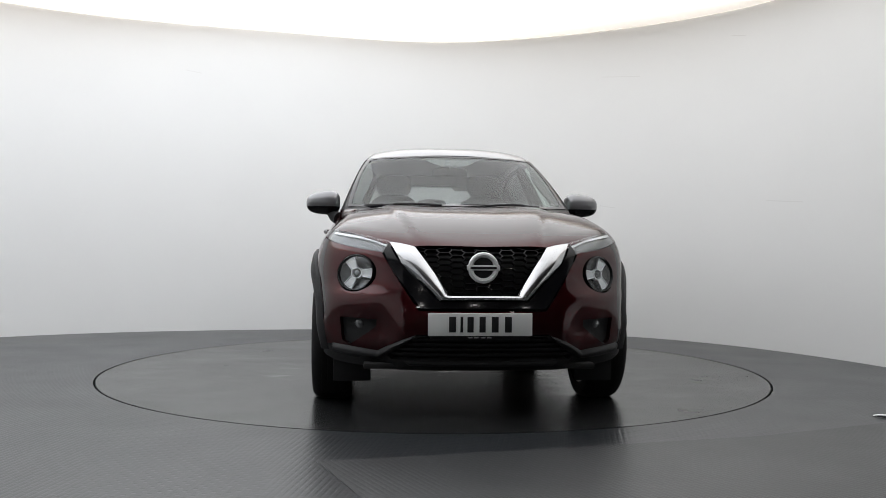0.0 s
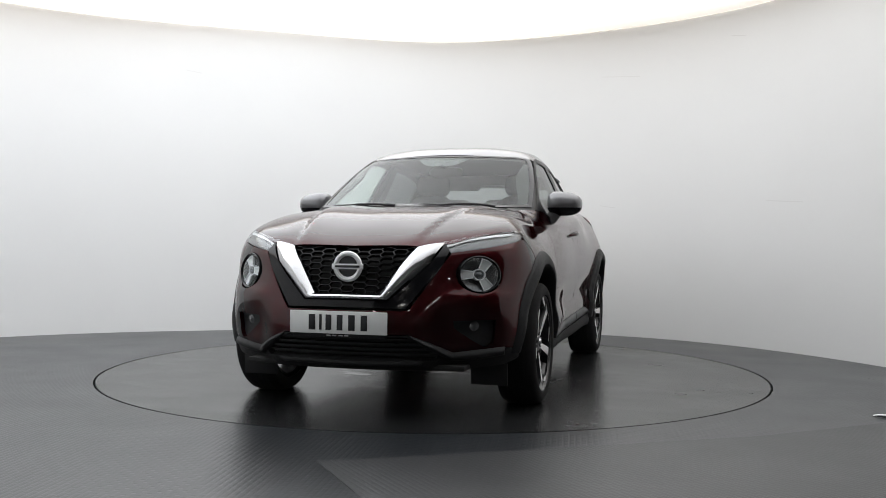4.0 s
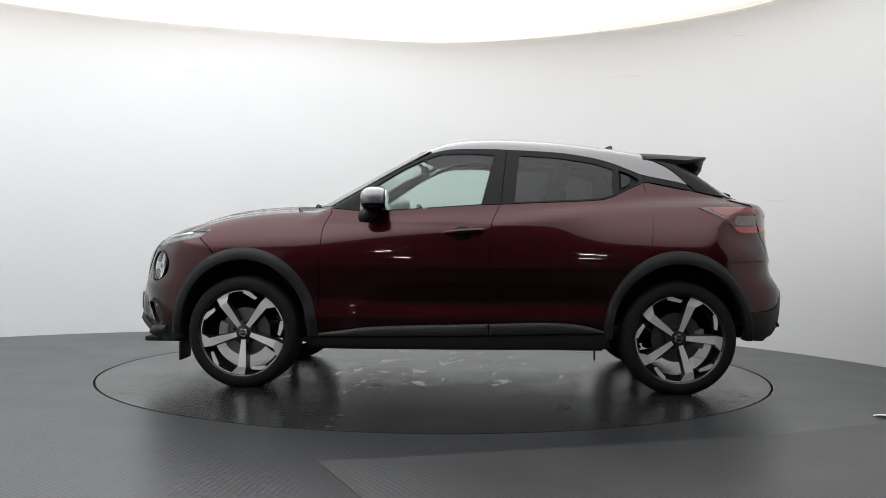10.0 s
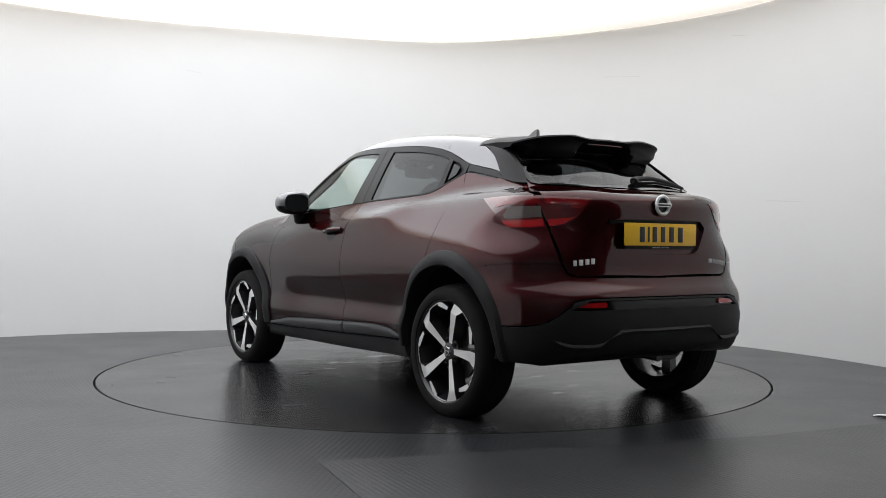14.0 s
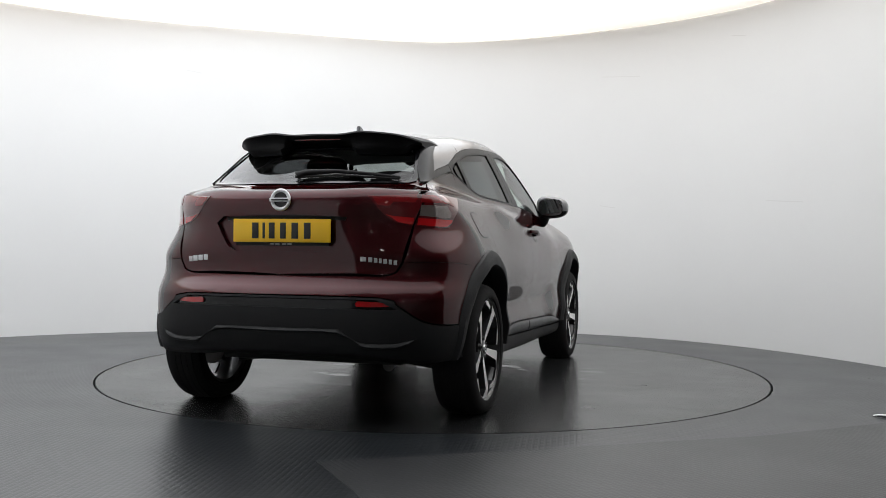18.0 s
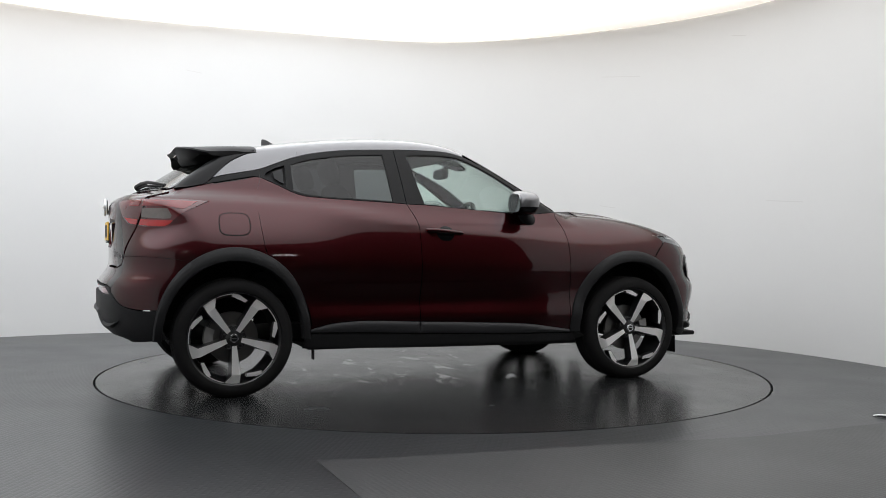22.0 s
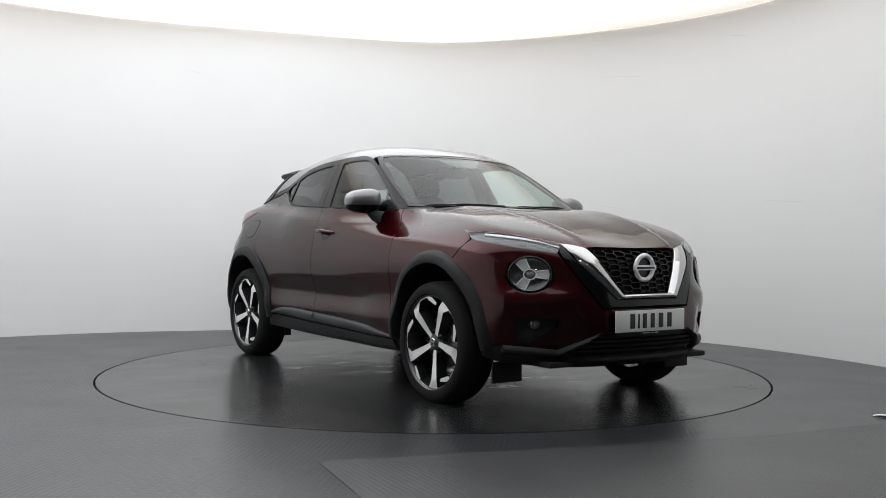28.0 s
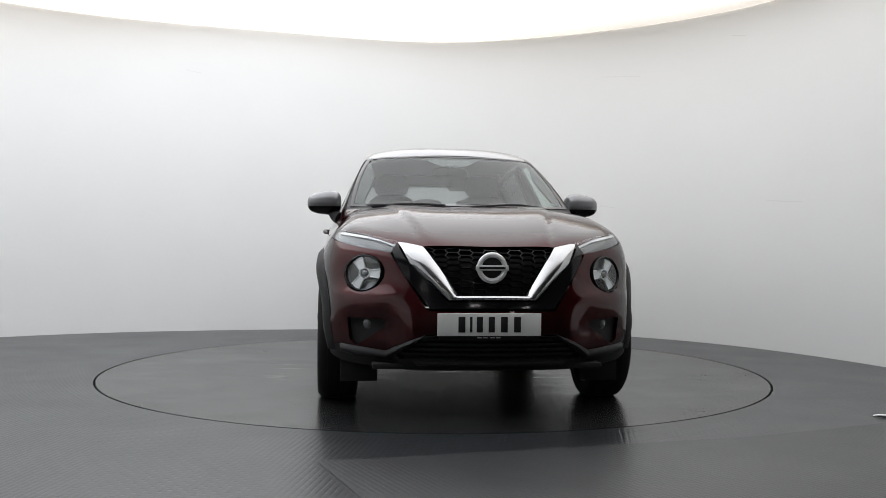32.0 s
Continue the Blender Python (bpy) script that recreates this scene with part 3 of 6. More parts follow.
def nose_at(y, z):
    # below the lamps the bumper stands out as a ledge
    z = np.asarray(z, float)
    a = np.clip((np.abs(y) - 0.40) / 0.14, 0, 1)
    b = np.clip((z - 0.615) / 0.065, 0, 1)
    c = np.clip((z - 0.70) / 0.16, 0, 1)
    step = b * b * (3 - 2 * b) * (1 - c * c * (3 - 2 * c))
    dish = 0.012 * np.exp(-(((np.abs(y) - 0.662) / 0.132) ** 2 + ((z - 0.735) / 0.122) ** 2) ** 2)
    return nose_x(z) - nose_q(y) - dish - a * a * (3 - 2 * a) * (0.014 * (step - 0.3) + 0.030 * np.clip((0.60 - z) / 0.28, 0, 1) + 0.034 * np.clip((0.84 - np.abs(y)) / 0.16, 0, 1) * ((knee(0.615 - z) - knee(0.47 - z)) / 0.145 - 0.5 * (knee(0.44 - z) - knee(0.36 - z)) / 0.08))


def field(x, y, z):
    """Below zero inside the body."""
    ay = np.abs(y)
    s = z - crease_z(x)
    soft = 0.022 + 0.045 / (1 + np.exp(-(x - 0.7) * 6))
    lean = lean_k(x) * (s + np.sqrt(s * s + soft * soft))
    side = ay - (plan_side(x) + sect_low(z) + flank(x, z) + 0.006 - lean)
    low = smax(side, x - nose_at(y, z), 0.10)
    low = smax(low, tail_at(y, z) - x, 0.08)
    # the bonnet's raised middle, between folds that run in to the grille's corners
    u = np.clip((ay - (0.50 - 0.165 * np.clip((x - 1.0) / 0.95, 0, 1)) + 0.022) / 0.044, 0, 1)
    fold = 0.013 * (1 - u * u * (3 - 2 * u)) * np.clip((x - 0.9) / 0.12, 0, 1)
    low = smax(low, z - (top_z(x) - top_drop(y) + fold - 0.004), 0.05)
    low = smax(low, under_z(x) - z, 0.03)
    cab = ay - (cabin_plan(x) - 0.40 * (z - 1.1) - 0.20 * np.maximum(z - 1.1, 0) ** 2)
    screen = ((x - (1.0 - 0.36 * y * y)) + (z - 1.11) * 1.79 + 0.10 * (z - 1.11) * (z - 1.5)) * 0.488
    hatch = ((-1.835 + 0.50 * y * y) - x + (z - 1.185) * 1.52) * 0.55
    cab = smax(cab, screen, 0.05)
    cab = smax(cab, hatch, 0.05)
    cab = smax(cab, z - (roof_z(x) - roof_drop(y)), 0.07)
    cab = smax(cab, 1.03 + 0.13 / (1 + np.exp((x + 1.25) * 22)) - z, 0.01)
    return smin(low, cab, 0.05)


def grad(p, e=0.004):
    g = np.stack([field(*(p + d).T) - field(*(p - d).T) for d in np.eye(3) * e], 1)
    return g / np.maximum(np.linalg.norm(g, axis=1), 1e-9)[:, None]


def rays(kind, uv):
    """Origins outside the body and the ways inwards, for the two plane coordinates of a projection."""
    u, v = uv[:, 0], uv[:, 1]
    o, zero = np.ones_like(u), np.zeros_like(u)
    if kind == "side":
        return np.stack([u, 1.15 * o, v], 1), np.stack([zero, -o, zero], 1), 1.1
    if kind[:3] == "cyl":
        c = 1.15 if kind == "cylF" else -1.15
        a = u / 0.9
        d = np.stack([np.sign(c) * np.cos(a), np.sin(a), zero], 1)
        return np.stack([c * o, zero, v], 1) + 1.5 * d, -d, 1.4
    sx, e = kind
    d = np.array([sx * math.cos(radians(e)), 0, math.sin(radians(e))])
    w = np.array([-sx * math.sin(radians(e)), 0, math.cos(radians(e))])
    return v[:, None] * w + np.stack([zero, u, zero], 1) + 3.2 * d, np.tile(-d, (len(u), 1)), 3.2


def flat(kind, p):
    """The plane coordinates of a place near the skin."""
    x, y, z = p
    if kind == "side":
        return x, z
    if kind[:3] == "cyl":
        c = 1.15 if kind == "cylF" else -1.15
        return math.atan2(y, (x - c) * (1 if c > 0 else -1)) * 0.9, z
    sx, e = kind
    return y, -sx * math.sin(radians(e)) * x + math.cos(radians(e)) * z


def skin(kind, uv, off=0.0):
    """The places where the rays through uv first meet the skin, and the outward normals there."""
    uv = np.asarray(uv, float)
    o, d, far = rays(kind, uv)
    k = 60
    lo, hi = np.zeros(len(o)), np.full(len(o), far)
    prev = np.zeros(len(o), bool)
    for i in range(1, k + 1):
        t = far * i / k
        hit = (field(*(o + t * d).T) < 0) & ~prev
        lo[hit], hi[hit] = far * (i - 1) / k, t
        prev |= hit
    for _ in range(17):
        mid = (lo + hi) / 2
        inside = field(*(o + mid[:, None] * d).T) < 0
        hi, lo = np.where(inside, mid, hi), np.where(inside, lo, mid)
    p = o + ((lo + hi) / 2)[:, None] * d
    n = grad(p)
    return p + off * n, n


def path(segs, step=0.03, closed=True):
    """Smooth runs of plane points, joined at sharp corners; returns the closed outline."""
    out = []
    for i, seg in enumerate(segs):
        nxt = segs[(i + 1) % len(segs)][0] if closed or i + 1 < len(segs) else seg[-1]
        pts = [np.array(q, float) for q in seg] + ([np.array(nxt, float)] if tuple(seg[-1]) != tuple(nxt) else [])
        for j in range(len(pts) - 1):
            p0, p1, p2, p3 = pts[max(j - 1, 0)], pts[j], pts[j + 1], pts[min(j + 2, len(pts) - 1)]
            k = max(1, int(np.linalg.norm(p2 - p1) / step))
            for t in np.arange(k) / k:
                if len(pts) == 2:
                    out.append(p1 + (p2 - p1) * t)
                else:
                    m1, m2 = (p2 - p0) / 2, (p3 - p1) / 2
                    out.append((2 * t ** 3 - 3 * t ** 2 + 1) * p1 + (t ** 3 - 2 * t ** 2 + t) * m1 + (-2 * t ** 3 + 3 * t ** 2) * p2 + (t ** 3 - t ** 2) * m2)
    if not closed:
        out.append(np.array(segs[-1][-1], float))
    return np.array(out)


def inside(poly, q):
    """Which of the points q lie inside the outline."""
    r = np.zeros(len(q), bool)
    x, y = q[:, 0], q[:, 1]
    for (x0, y0), (x1, y1) in zip(poly, np.roll(poly, -1, 0)):
        c = (y0 > y) != (y1 > y)
        if c.any():
            r ^= c & (x < (x1 - x0) * (y - y0) / (y1 - y0 + 1e-12) + x0)
    return r


def shrink(poly, d):
    """Moves an outline inwards by d."""
    a, b = np.roll(poly, 1, 0), np.roll(poly, -1, 0)
    area = np.sum(poly[:, 0] * b[:, 1] - b[:, 0] * poly[:, 1])
    e1, e2 = poly - a, b - poly
    n1 = np.stack([-e1[:, 1], e1[:, 0]], 1) / np.maximum(np.linalg.norm(e1, axis=1), 1e-9)[:, None]
    n2 = np.stack([-e2[:, 1], e2[:, 0]], 1) / np.maximum(np.linalg.norm(e2, axis=1), 1e-9)[:, None]
    n = n1 + n2
    n /= np.maximum(np.linalg.norm(n, axis=1), 0.5)[:, None]
    return poly + (d if area > 0 else -d) * n


PANELS = {}


def panel(name, kind, outline, mat, parent, label="", off=0.0, res=0.026, flange=0.014, holes=(), gap=0.0022, side=1, dome=None):
    """A panel cut from the skin: its outline and holes lie in the projection's plane. side -1 mirrors it to the car's right."""
    key = (kind, name, np.asarray(outline).tobytes(), len(holes), off, res, gap, dome)
    if dome:
        # closer places along the rim
        o = np.asarray(outline)
        outline = np.concatenate([a + (b - a) * np.arange(m)[:, None] / m for a, b, m in zip(o, np.roll(o, -1, 0), np.maximum(1, (np.linalg.norm(np.roll(o, -1, 0) - o, axis=1) / 0.006).astype(int)))])
    outline = shrink(np.asarray(outline), gap)
    holes = [shrink(np.asarray(h), -gap) for h in holes]
    if key in PANELS:
        p, n, tri = (a.copy() for a in PANELS[key])
        return finish_panel(name, p, n, tri, mat, parent, label, flange, side, dome)
    loops = [outline, *holes]
    pts, edges = [], []
    for lp in loops:
        b = len(pts)
        pts += [tuple(q) for q in lp]
        edges += [(b + i, b + (i + 1) % len(lp)) for i in range(len(lp))]
    lo, hi = outline.min(0), outline.max(0)
    gx, gy = np.meshgrid(np.arange(lo[0], hi[0], res), np.arange(lo[1], hi[1], res))
    gx[::2] += res / 2
    g = np.stack([gx.ravel(), gy.ravel()], 1)
    ok = inside(outline, g)
    for h in holes:
        ok &= ~inside(h, g)
    every = np.array(pts)
    g = g[ok]
    if len(g):
        near = np.min(np.linalg.norm(g[:, None] - every[None], axis=2), axis=1)
        g = g[near > res * 0.45]
    if dome:
        # rows of places that follow the rim, so that the rounding runs true
        rows = []
        for f in (0.12, 0.3, 0.55, 0.8):
            q = shrink(outline, dome[1] * f)
            rows.append(q[inside(outline, q)])
            e = np.min(np.linalg.norm(rows[-1][:, None] - outline[None], axis=2), axis=1)
            rows[-1] = rows[-1][e > dome[1] * f * 0.85]
        if len(g):
            rows.append(g[np.min(np.linalg.norm(g[:, None] - every[None], axis=2), axis=1) > dome[1] * 1.1])
        g = np.concatenate(rows)
    v, _, tri, *_ = delaunay_2d_cdt([Vector(q) for q in pts + [tuple(q) for q in g]], edges, [], 0, 1e-6)
    uv = np.array([tuple(q) for q in v])
    tri = np.array([t for t in tri if len(t) == 3])
    mid = uv[tri].mean(1)
    ok = inside(outline, mid)
    for h in holes:
        ok &= ~inside(h, mid)
    tri = tri[ok]
    used = np.unique(tri)
    index = -np.ones(len(uv), int)
    index[used] = np.arange(len(used))
    uv, tri = uv[used], index[tri]
    p, n = skin(kind, uv, off)
    if dome:
        # rounded across: highest where the outline is at least dome[1] away
        a, b = outline, np.roll(outline, -1, 0)
        ab = b - a
        t = np.clip(((uv[:, None] - a) * ab).sum(2) / np.maximum((ab * ab).sum(1), 1e-12), 0, 1)
        d = np.linalg.norm(uv[:, None] - (a + t[..., None] * ab), axis=2).min(1)
        p = p + n * (dome[0] * np.sin(np.clip(d / dome[1], 0, 1) * math.pi / 2))[:, None]
    PANELS[key] = (p.copy(), n.copy(), tri.copy())
    return finish_panel(name, p, n, tri, mat, parent, label, flange, side, dome)


def finish_panel(name, p, n, tri, mat, parent, label, flange, side, dome):
    if side < 0:
        p, n = p * (1, -1, 1), n * (1, -1, 1)
    # faces wound so that they look outwards
    fn = np.cross(p[tri[:, 1]] - p[tri[:, 0]], p[tri[:, 2]] - p[tri[:, 0]])
    flip = np.sum(fn * n[tri[:, 0]], 1) < 0
    tri[flip] = tri[flip][:, ::-1]
    count = {}
    for t in tri:
        for a, b in ((t[0], t[1]), (t[1], t[2]), (t[2], t[0])):
            count[(a, b)] = count.get((a, b), 0) + 1
    rim = [(a, b) for a, b in count if (b, a) not in count]
    verts, norms, faces = list(p), list(n), [tuple(t) for t in tri]
    for a, b in rim:
        k = len(verts)
        q = [p[b], p[a], p[a] - n[a] * flange, p[b] - n[b] * flange]
        m = np.cross(q[1] - q[0], q[3] - q[0])
        m = m / max(np.linalg.norm(m), 1e-12)
        verts += q
        norms += [m] * 4
        faces.append((k, k + 1, k + 2, k + 3))
    me = bpy.data.meshes.new(name)
    me.from_pydata([tuple(q) for q in verts], [], faces)
    me.materials.append(mat)
    me.polygons.foreach_set("use_smooth", [True] * len(me.polygons))
    if not dome:
        me.normals_split_custom_set_from_vertices([tuple(q) for q in norms])
    else:
        me.set_sharp_from_angle(angle=radians(35))
    ob = new(name, me)
    ob.parent = parent
    return tag_part(ob, label)


def both(half):
    """A half outline from the centre line round to the centre line again, closed by its mirror image; (u, v) with u across."""
    half = np.asarray(half)
    other = half[::-1] * (-1, 1)
    keep = [q for q in other if abs(q[0]) > 1e-5]
    return np.array([*half, *keep])


# ---- the car ----
HOOD_K, SCREEN_K, HATCH_K, TAIL_K, ROOF_K = (1, 62), (1, 60), (-1, 55), (-1, 25), (1, 90)


def fl(kind, *segs, closed=True, step=0.03):
    """An outline from runs of places in space."""
    return path([[flat(kind, p) for p in s] for s in segs], step, closed)


def arc(cx, cz, r, a0, a1, k=12, squash=0.0):
    """Places on an arch in side view."""
    out = []
    for i in range(k + 1):
        a = radians(a0 + (a1 - a0) * i / k)
        rr = r + squash * math.sin(a) ** 2
        out.append((cx + rr * math.cos(a), cz + rr * math.sin(a)))
    return out


def rp(y, z):
    """A place on the tail's face."""
    return (float(tail_at(y, z)), y, z)


car = tagged(new("hatchback_car"), "dark burgundy compact crossover car with silver roof, parked on the turntable", "car")

# lines shared by neighbouring panels, in side view (x, z)
HOOD_LINE = [(1.53, 0.968), (1.47, 0.981), (1.30, 0.997), (1.13, 1.010), (1.06, 1.040), (0.99, 1.088)]
DOOR_FRONT = [(0.80, 1.066), (0.822, 1.03), (0.837, 1.001), (0.846, 0.923), (0.853, 0.70), (0.855, 0.50), (0.856, 0.338)]
BELT_A = [(0.80, 1.104), (0.70, 1.096), (0.62, 1.0885), (0.455, 1.0915), (0.15, 1.1125), (-0.131, 1.131), (-0.248, 1.134)]
BELT_B = [(-0.248, 1.134), (-0.335, 1.140), (-0.60, 1.152), (-0.80, 1.163), (-0.885, 1.172), (-0.955, 1.195), (-1.04, 1.238), (-1.13, 1.278)]
B_GAP = [(-0.248, 1.134), (-0.215, 1.07), (-0.192, 1.001), (-0.186, 0.90), (-0.183, 0.70), (-0.182, 0.55), (-0.182, 0.408)]
C_GAP = [(-1.13, 1.278), (-1.16, 1.20), (-1.182, 1.128), (-1.172, 1.05), (-1.165, 0.98), (-1.150, 0.874), (-1.135, 0.80)]
STRIP_F = [(-0.182, 0.408), (0.20, 0.396), (0.552, 0.380), (0.70, 0.360), (0.856, 0.338)]
STRIP_R = [(-0.875, 0.372), (-0.80, 0.395), (-0.70, 0.412), (-0.514, 0.420), (-0.182, 0.408)]
RAIL = [(0.74, 1.13), (0.60, 1.222), (0.45, 1.318), (0.283, 1.414), (0.19, 1.458), (0.08, 1.484), (-0.068, 1.489), (-0.244, 1.487), (-0.596, 1.470), (-0.808, 1.441), (-0.95, 1.402), (-1.04, 1.366), (-1.135, 1.330)]


def body_panels(s):
    """Skin of one side; s is 1 for the car's left."""
    panel("front_wing", "side", path([HOOD_LINE, [(0.99, 1.088), (0.93, 1.098), (0.86, 1.104), (0.80, 1.100)], [(0.80, 1.100), *DOOR_FRONT[0:1]], DOOR_FRONT, arc(WB, HUB, 0.45, 176, 70, 14, 0.045), [(1.50, 0.800), (1.545, 0.862), (1.603, 0.918)]]), RED, car, side=s)
    door = panel("front_door", "side", path([BELT_A, B_GAP, STRIP_F, DOOR_FRONT[::-1]]), RED, car, side=s, res=0.016)
    rear = panel("rear_door", "side", path([BELT_B, C_GAP, arc(-WB, HUB, 0.455, 74, 8, 10, 0.045), STRIP_R, B_GAP[::-1]]), RED, car, side=s)
    panel("sill_trim", "side", path([STRIP_F, [(0.856, 0.338), (0.86, 0.318)], [(0.86, 0.318), (0.4, 0.322), (-0.182, 0.336)], [(-0.182, 0.336), (-0.182, 0.408)]]), SILL_GREY, door, "satin grey lower door strip", off=0.003, side=s, res=0.02, dome=(0.010, 0.024))
    panel("sill_trim", "side", path([STRIP_R, [(-0.182, 0.408), (-0.182, 0.336)], [(-0.182, 0.336), (-0.6, 0.350), (-0.88, 0.356)], [(-0.88, 0.356), (-0.875, 0.372)]]), SILL_GREY, rear, "satin grey lower door strip", off=0.003, side=s, res=0.02, dome=(0.010, 0.024))
    panel("sill", "side", path([[(0.88, 0.312), (0.4, 0.316), (-0.182, 0.330), (-0.6, 0.344), (-0.90, 0.350)], [(-0.90, 0.350), (-0.92, 0.262)], [(-0.92, 0.262), (-0.3, 0.246), (0.5, 0.240), (0.92, 0.242)], [(0.92, 0.242), (0.88, 0.312)]]), CLAD, car, "black plastic sill", side=s, res=0.03)
    # window frames, glass
    wf = [[(0.62, 1.092), (0.455, 1.096), (0.15, 1.117), (-0.128, 1.137)], [(-0.128, 1.137), (-0.205, 1.447)], [(-0.205, 1.447), (-0.06, 1.455), (0.09, 1.452), (0.17, 1.437), (0.318, 1.372), (0.457, 1.288), (0.62, 1.178)], [(0.62, 1.178), (0.62, 1.092)]]
    wr = [[(-0.335, 1.151), (-0.60, 1.164), (-0.80, 1.175), (-0.885, 1.185), (-0.94, 1.205)], [(-0.94, 1.205), (-0.945, 1.362)], [(-0.945, 1.362), (-0.86, 1.390), (-0.773, 1.408), (-0.597, 1.432), (-0.364, 1.446)], [(-0.364, 1.446), (-0.335, 1.151)]]
    q = [[(-0.985, 1.222), (-1.09, 1.275)], [(-1.09, 1.275), (-1.105, 1.298), (-1.09, 1.312)], [(-1.09, 1.312), (-1.04, 1.338), (-0.985, 1.357)], [(-0.985, 1.357), (-0.985, 1.222)]]
    fa = path([BELT_A, [(-0.248, 1.134), (-0.285, 1.486)], [(-0.285, 1.486), *RAIL[7::-1][0:7], RAIL[0]], [RAIL[0], (0.80, 1.104)]])
    fb = path([BELT_B, [(-1.13, 1.278), (-1.135, 1.330)], [RAIL[12], *RAIL[11:7:-1], (-0.285, 1.486)], [(-0.285, 1.486), (-0.248, 1.134)]])
    panel("window_frame", "side", fa, FRAME_BLACK, door, "satin black window frame", holes=[path(wf)], side=s, res=0.03, flange=0.02)
    panel("window_frame", "side", fb, FRAME_BLACK, rear, "satin black window frame", holes=[path(wr), path(q)], side=s, res=0.03, flange=0.02)
    g = panel("window_glass", "side", path(wf), GLASS, door, "pale green door glass", off=-0.006, side=s, flange=0.004, gap=-0.001)
    g.visible_shadow = False
    g = panel("window_glass", "side", path(wr), GLASS_DARK, rear, "dark privacy door glass", off=-0.006, side=s, flange=0.004, gap=-0.001)
    g.visible_shadow = False
    panel("handle_pocket", "side", path(q), CLAD, rear, "black hidden handle pocket", off=-0.020, side=s, flange=0.002, gap=-0.002)
    panel("hidden_handle", "side", path([[(-0.995, 1.245), (-1.05, 1.275), (-1.06, 1.318), (-0.995, 1.342)], [(-0.995, 1.342), (-0.995, 1.245)]]), GLOSS_BLACK, rear, "gloss black hidden handle", off=-0.006, side=s, flange=0.010, res=0.02)
    panel("pillar_base", "side", path([[(0.79, 1.085), (0.86, 1.100), (0.93, 1.096), (0.96, 1.092)], [(0.96, 1.092), (0.90, 1.115), (0.80, 1.150), (0.62, 1.262), (0.47, 1.352), (0.30, 1.440)], [(0.30, 1.440), (0.283, 1.405), (0.45, 1.308), (0.60, 1.212), (0.74, 1.12)]]), FRAME_BLACK, car, "black windscreen pillar", off=-0.003, side=s, res=0.025, flange=0.012)
    # quarter panel, C pillar
    quarter = [[(-1.13, 0.80, 1.278), (-1.17, 0.80, 1.280), (-1.30, 0.75, 1.256), (-1.47, 0.66, 1.226), (-1.60, 0.63, 1.195)], [(-1.60, 0.63, 1.195), (-1.68, 0.640, 1.155), (-1.76, 0.654, 1.138)], [(-1.76, 0.654, 1.138), rp(0.636, 0.975)], [rp(0.636, 0.975), rp(0.606, 0.80)], [rp(0.606, 0.80), rp(0.77, 0.80), (-1.66, 0.84, 0.79), (-1.55, 0.86, 0.77)]]
    qp = fl("cylR", *quarter, [(x, 0.86, z) for x, z in arc(-WB, HUB, 0.45, 117, 76, 8, 0.045)], [(x, 0.86, z) for x, z in C_GAP[:0:-1]] + [(-1.13, 0.70, 1.278)])
    panel("quarter_panel", "cylR", qp, RED, car, side=s, gap=0.0008)
    panel("pillar_trim", "side", path([[(-1.135, 1.330), (-1.137, 1.281)], [(-1.137, 1.281), (-1.17, 1.284), (-1.30, 1.260), (-1.46, 1.228)], [(-1.46, 1.228), (-1.41, 1.270)], [(-1.41, 1.270), (-1.36, 1.284), (-1.25, 1.306), (-1.135, 1.330)]]), FRAME_BLACK, car, "black pillar strip", side=s, res=0.025)
    panel("pillar_cap", "side", path([[(-0.90, 1.4185), (-0.95, 1.4035), (-1.04, 1.368), (-1.135, 1.332), (-1.25, 1.308), (-1.36, 1.286), (-1.41, 1.272)], [(-1.41, 1.272), (-1.30, 1.372), (-1.15, 1.445)], [(-1.15, 1.445), (-1.02, 1.462), (-0.90, 1.474)], [(-0.90, 1.474), (-0.90, 1.4185)]]), SILVER, car, "silver rear pillar", off=0.0012, side=s, res=0.025, gap=0.0)
    panel("spoiler_fin", "side", path([[(-1.15, 1.447), (-1.30, 1.374), (-1.41, 1.272), (-1.46, 1.227)], [(-1.46, 1.227), (-1.57, 1.203), (-1.635, 1.198)], [(-1.635, 1.198), (-1.55, 1.275), (-1.435, 1.36), (-1.345, 1.42), (-1.26, 1.455)], [(-1.26, 1.455), (-1.15, 1.447)]]), FRAME_BLACK, car, "satin black fin beside the rear window", side=s, off=0.006, res=0.02)
    # added backing: keeps light from the far side out of the pillar's joints
    panel("pillar_shell", "side", path([[(-1.00, 1.44), (-1.09, 1.33), (-1.14, 1.262), (-1.30, 1.246), (-1.44, 1.212)], [(-1.44, 1.212), (-1.59, 1.205)], [(-1.59, 1.205), (-1.52, 1.29), (-1.42, 1.375), (-1.32, 1.43), (-1.24, 1.455)], [(-1.24, 1.455), (-1.10, 1.455), (-1.00, 1.44)]]), GLOSS_BLACK, car, "black backing that closes the joints behind the rear pillar", side=s, off=-0.008, res=0.02, flange=0.002)
    if s < 0:
        c, r = (-1.315, 0.99), (0.085, 0.062)
        pts = [[(c[0] + r[0] * math.copysign(abs(math.cos(a)) ** 0.55, math.cos(a)), c[1] + r[1] * math.copysign(abs(math.sin(a)) ** 0.55, math.sin(a))) for a in np.linspace(0, 2 * math.pi, 40)[:-1]]]
        panel("fuel_flap_gap", "side", path(pts), VOID, car, "dark joint round the fuel flap", off=0.0008, side=s, gap=-0.006, res=0.02, flange=0.001)
        panel("fuel_flap", "side", path(pts), RED, car, "burgundy fuel filler flap", off=0.002, side=s, gap=0.0, res=0.02, flange=0.001)
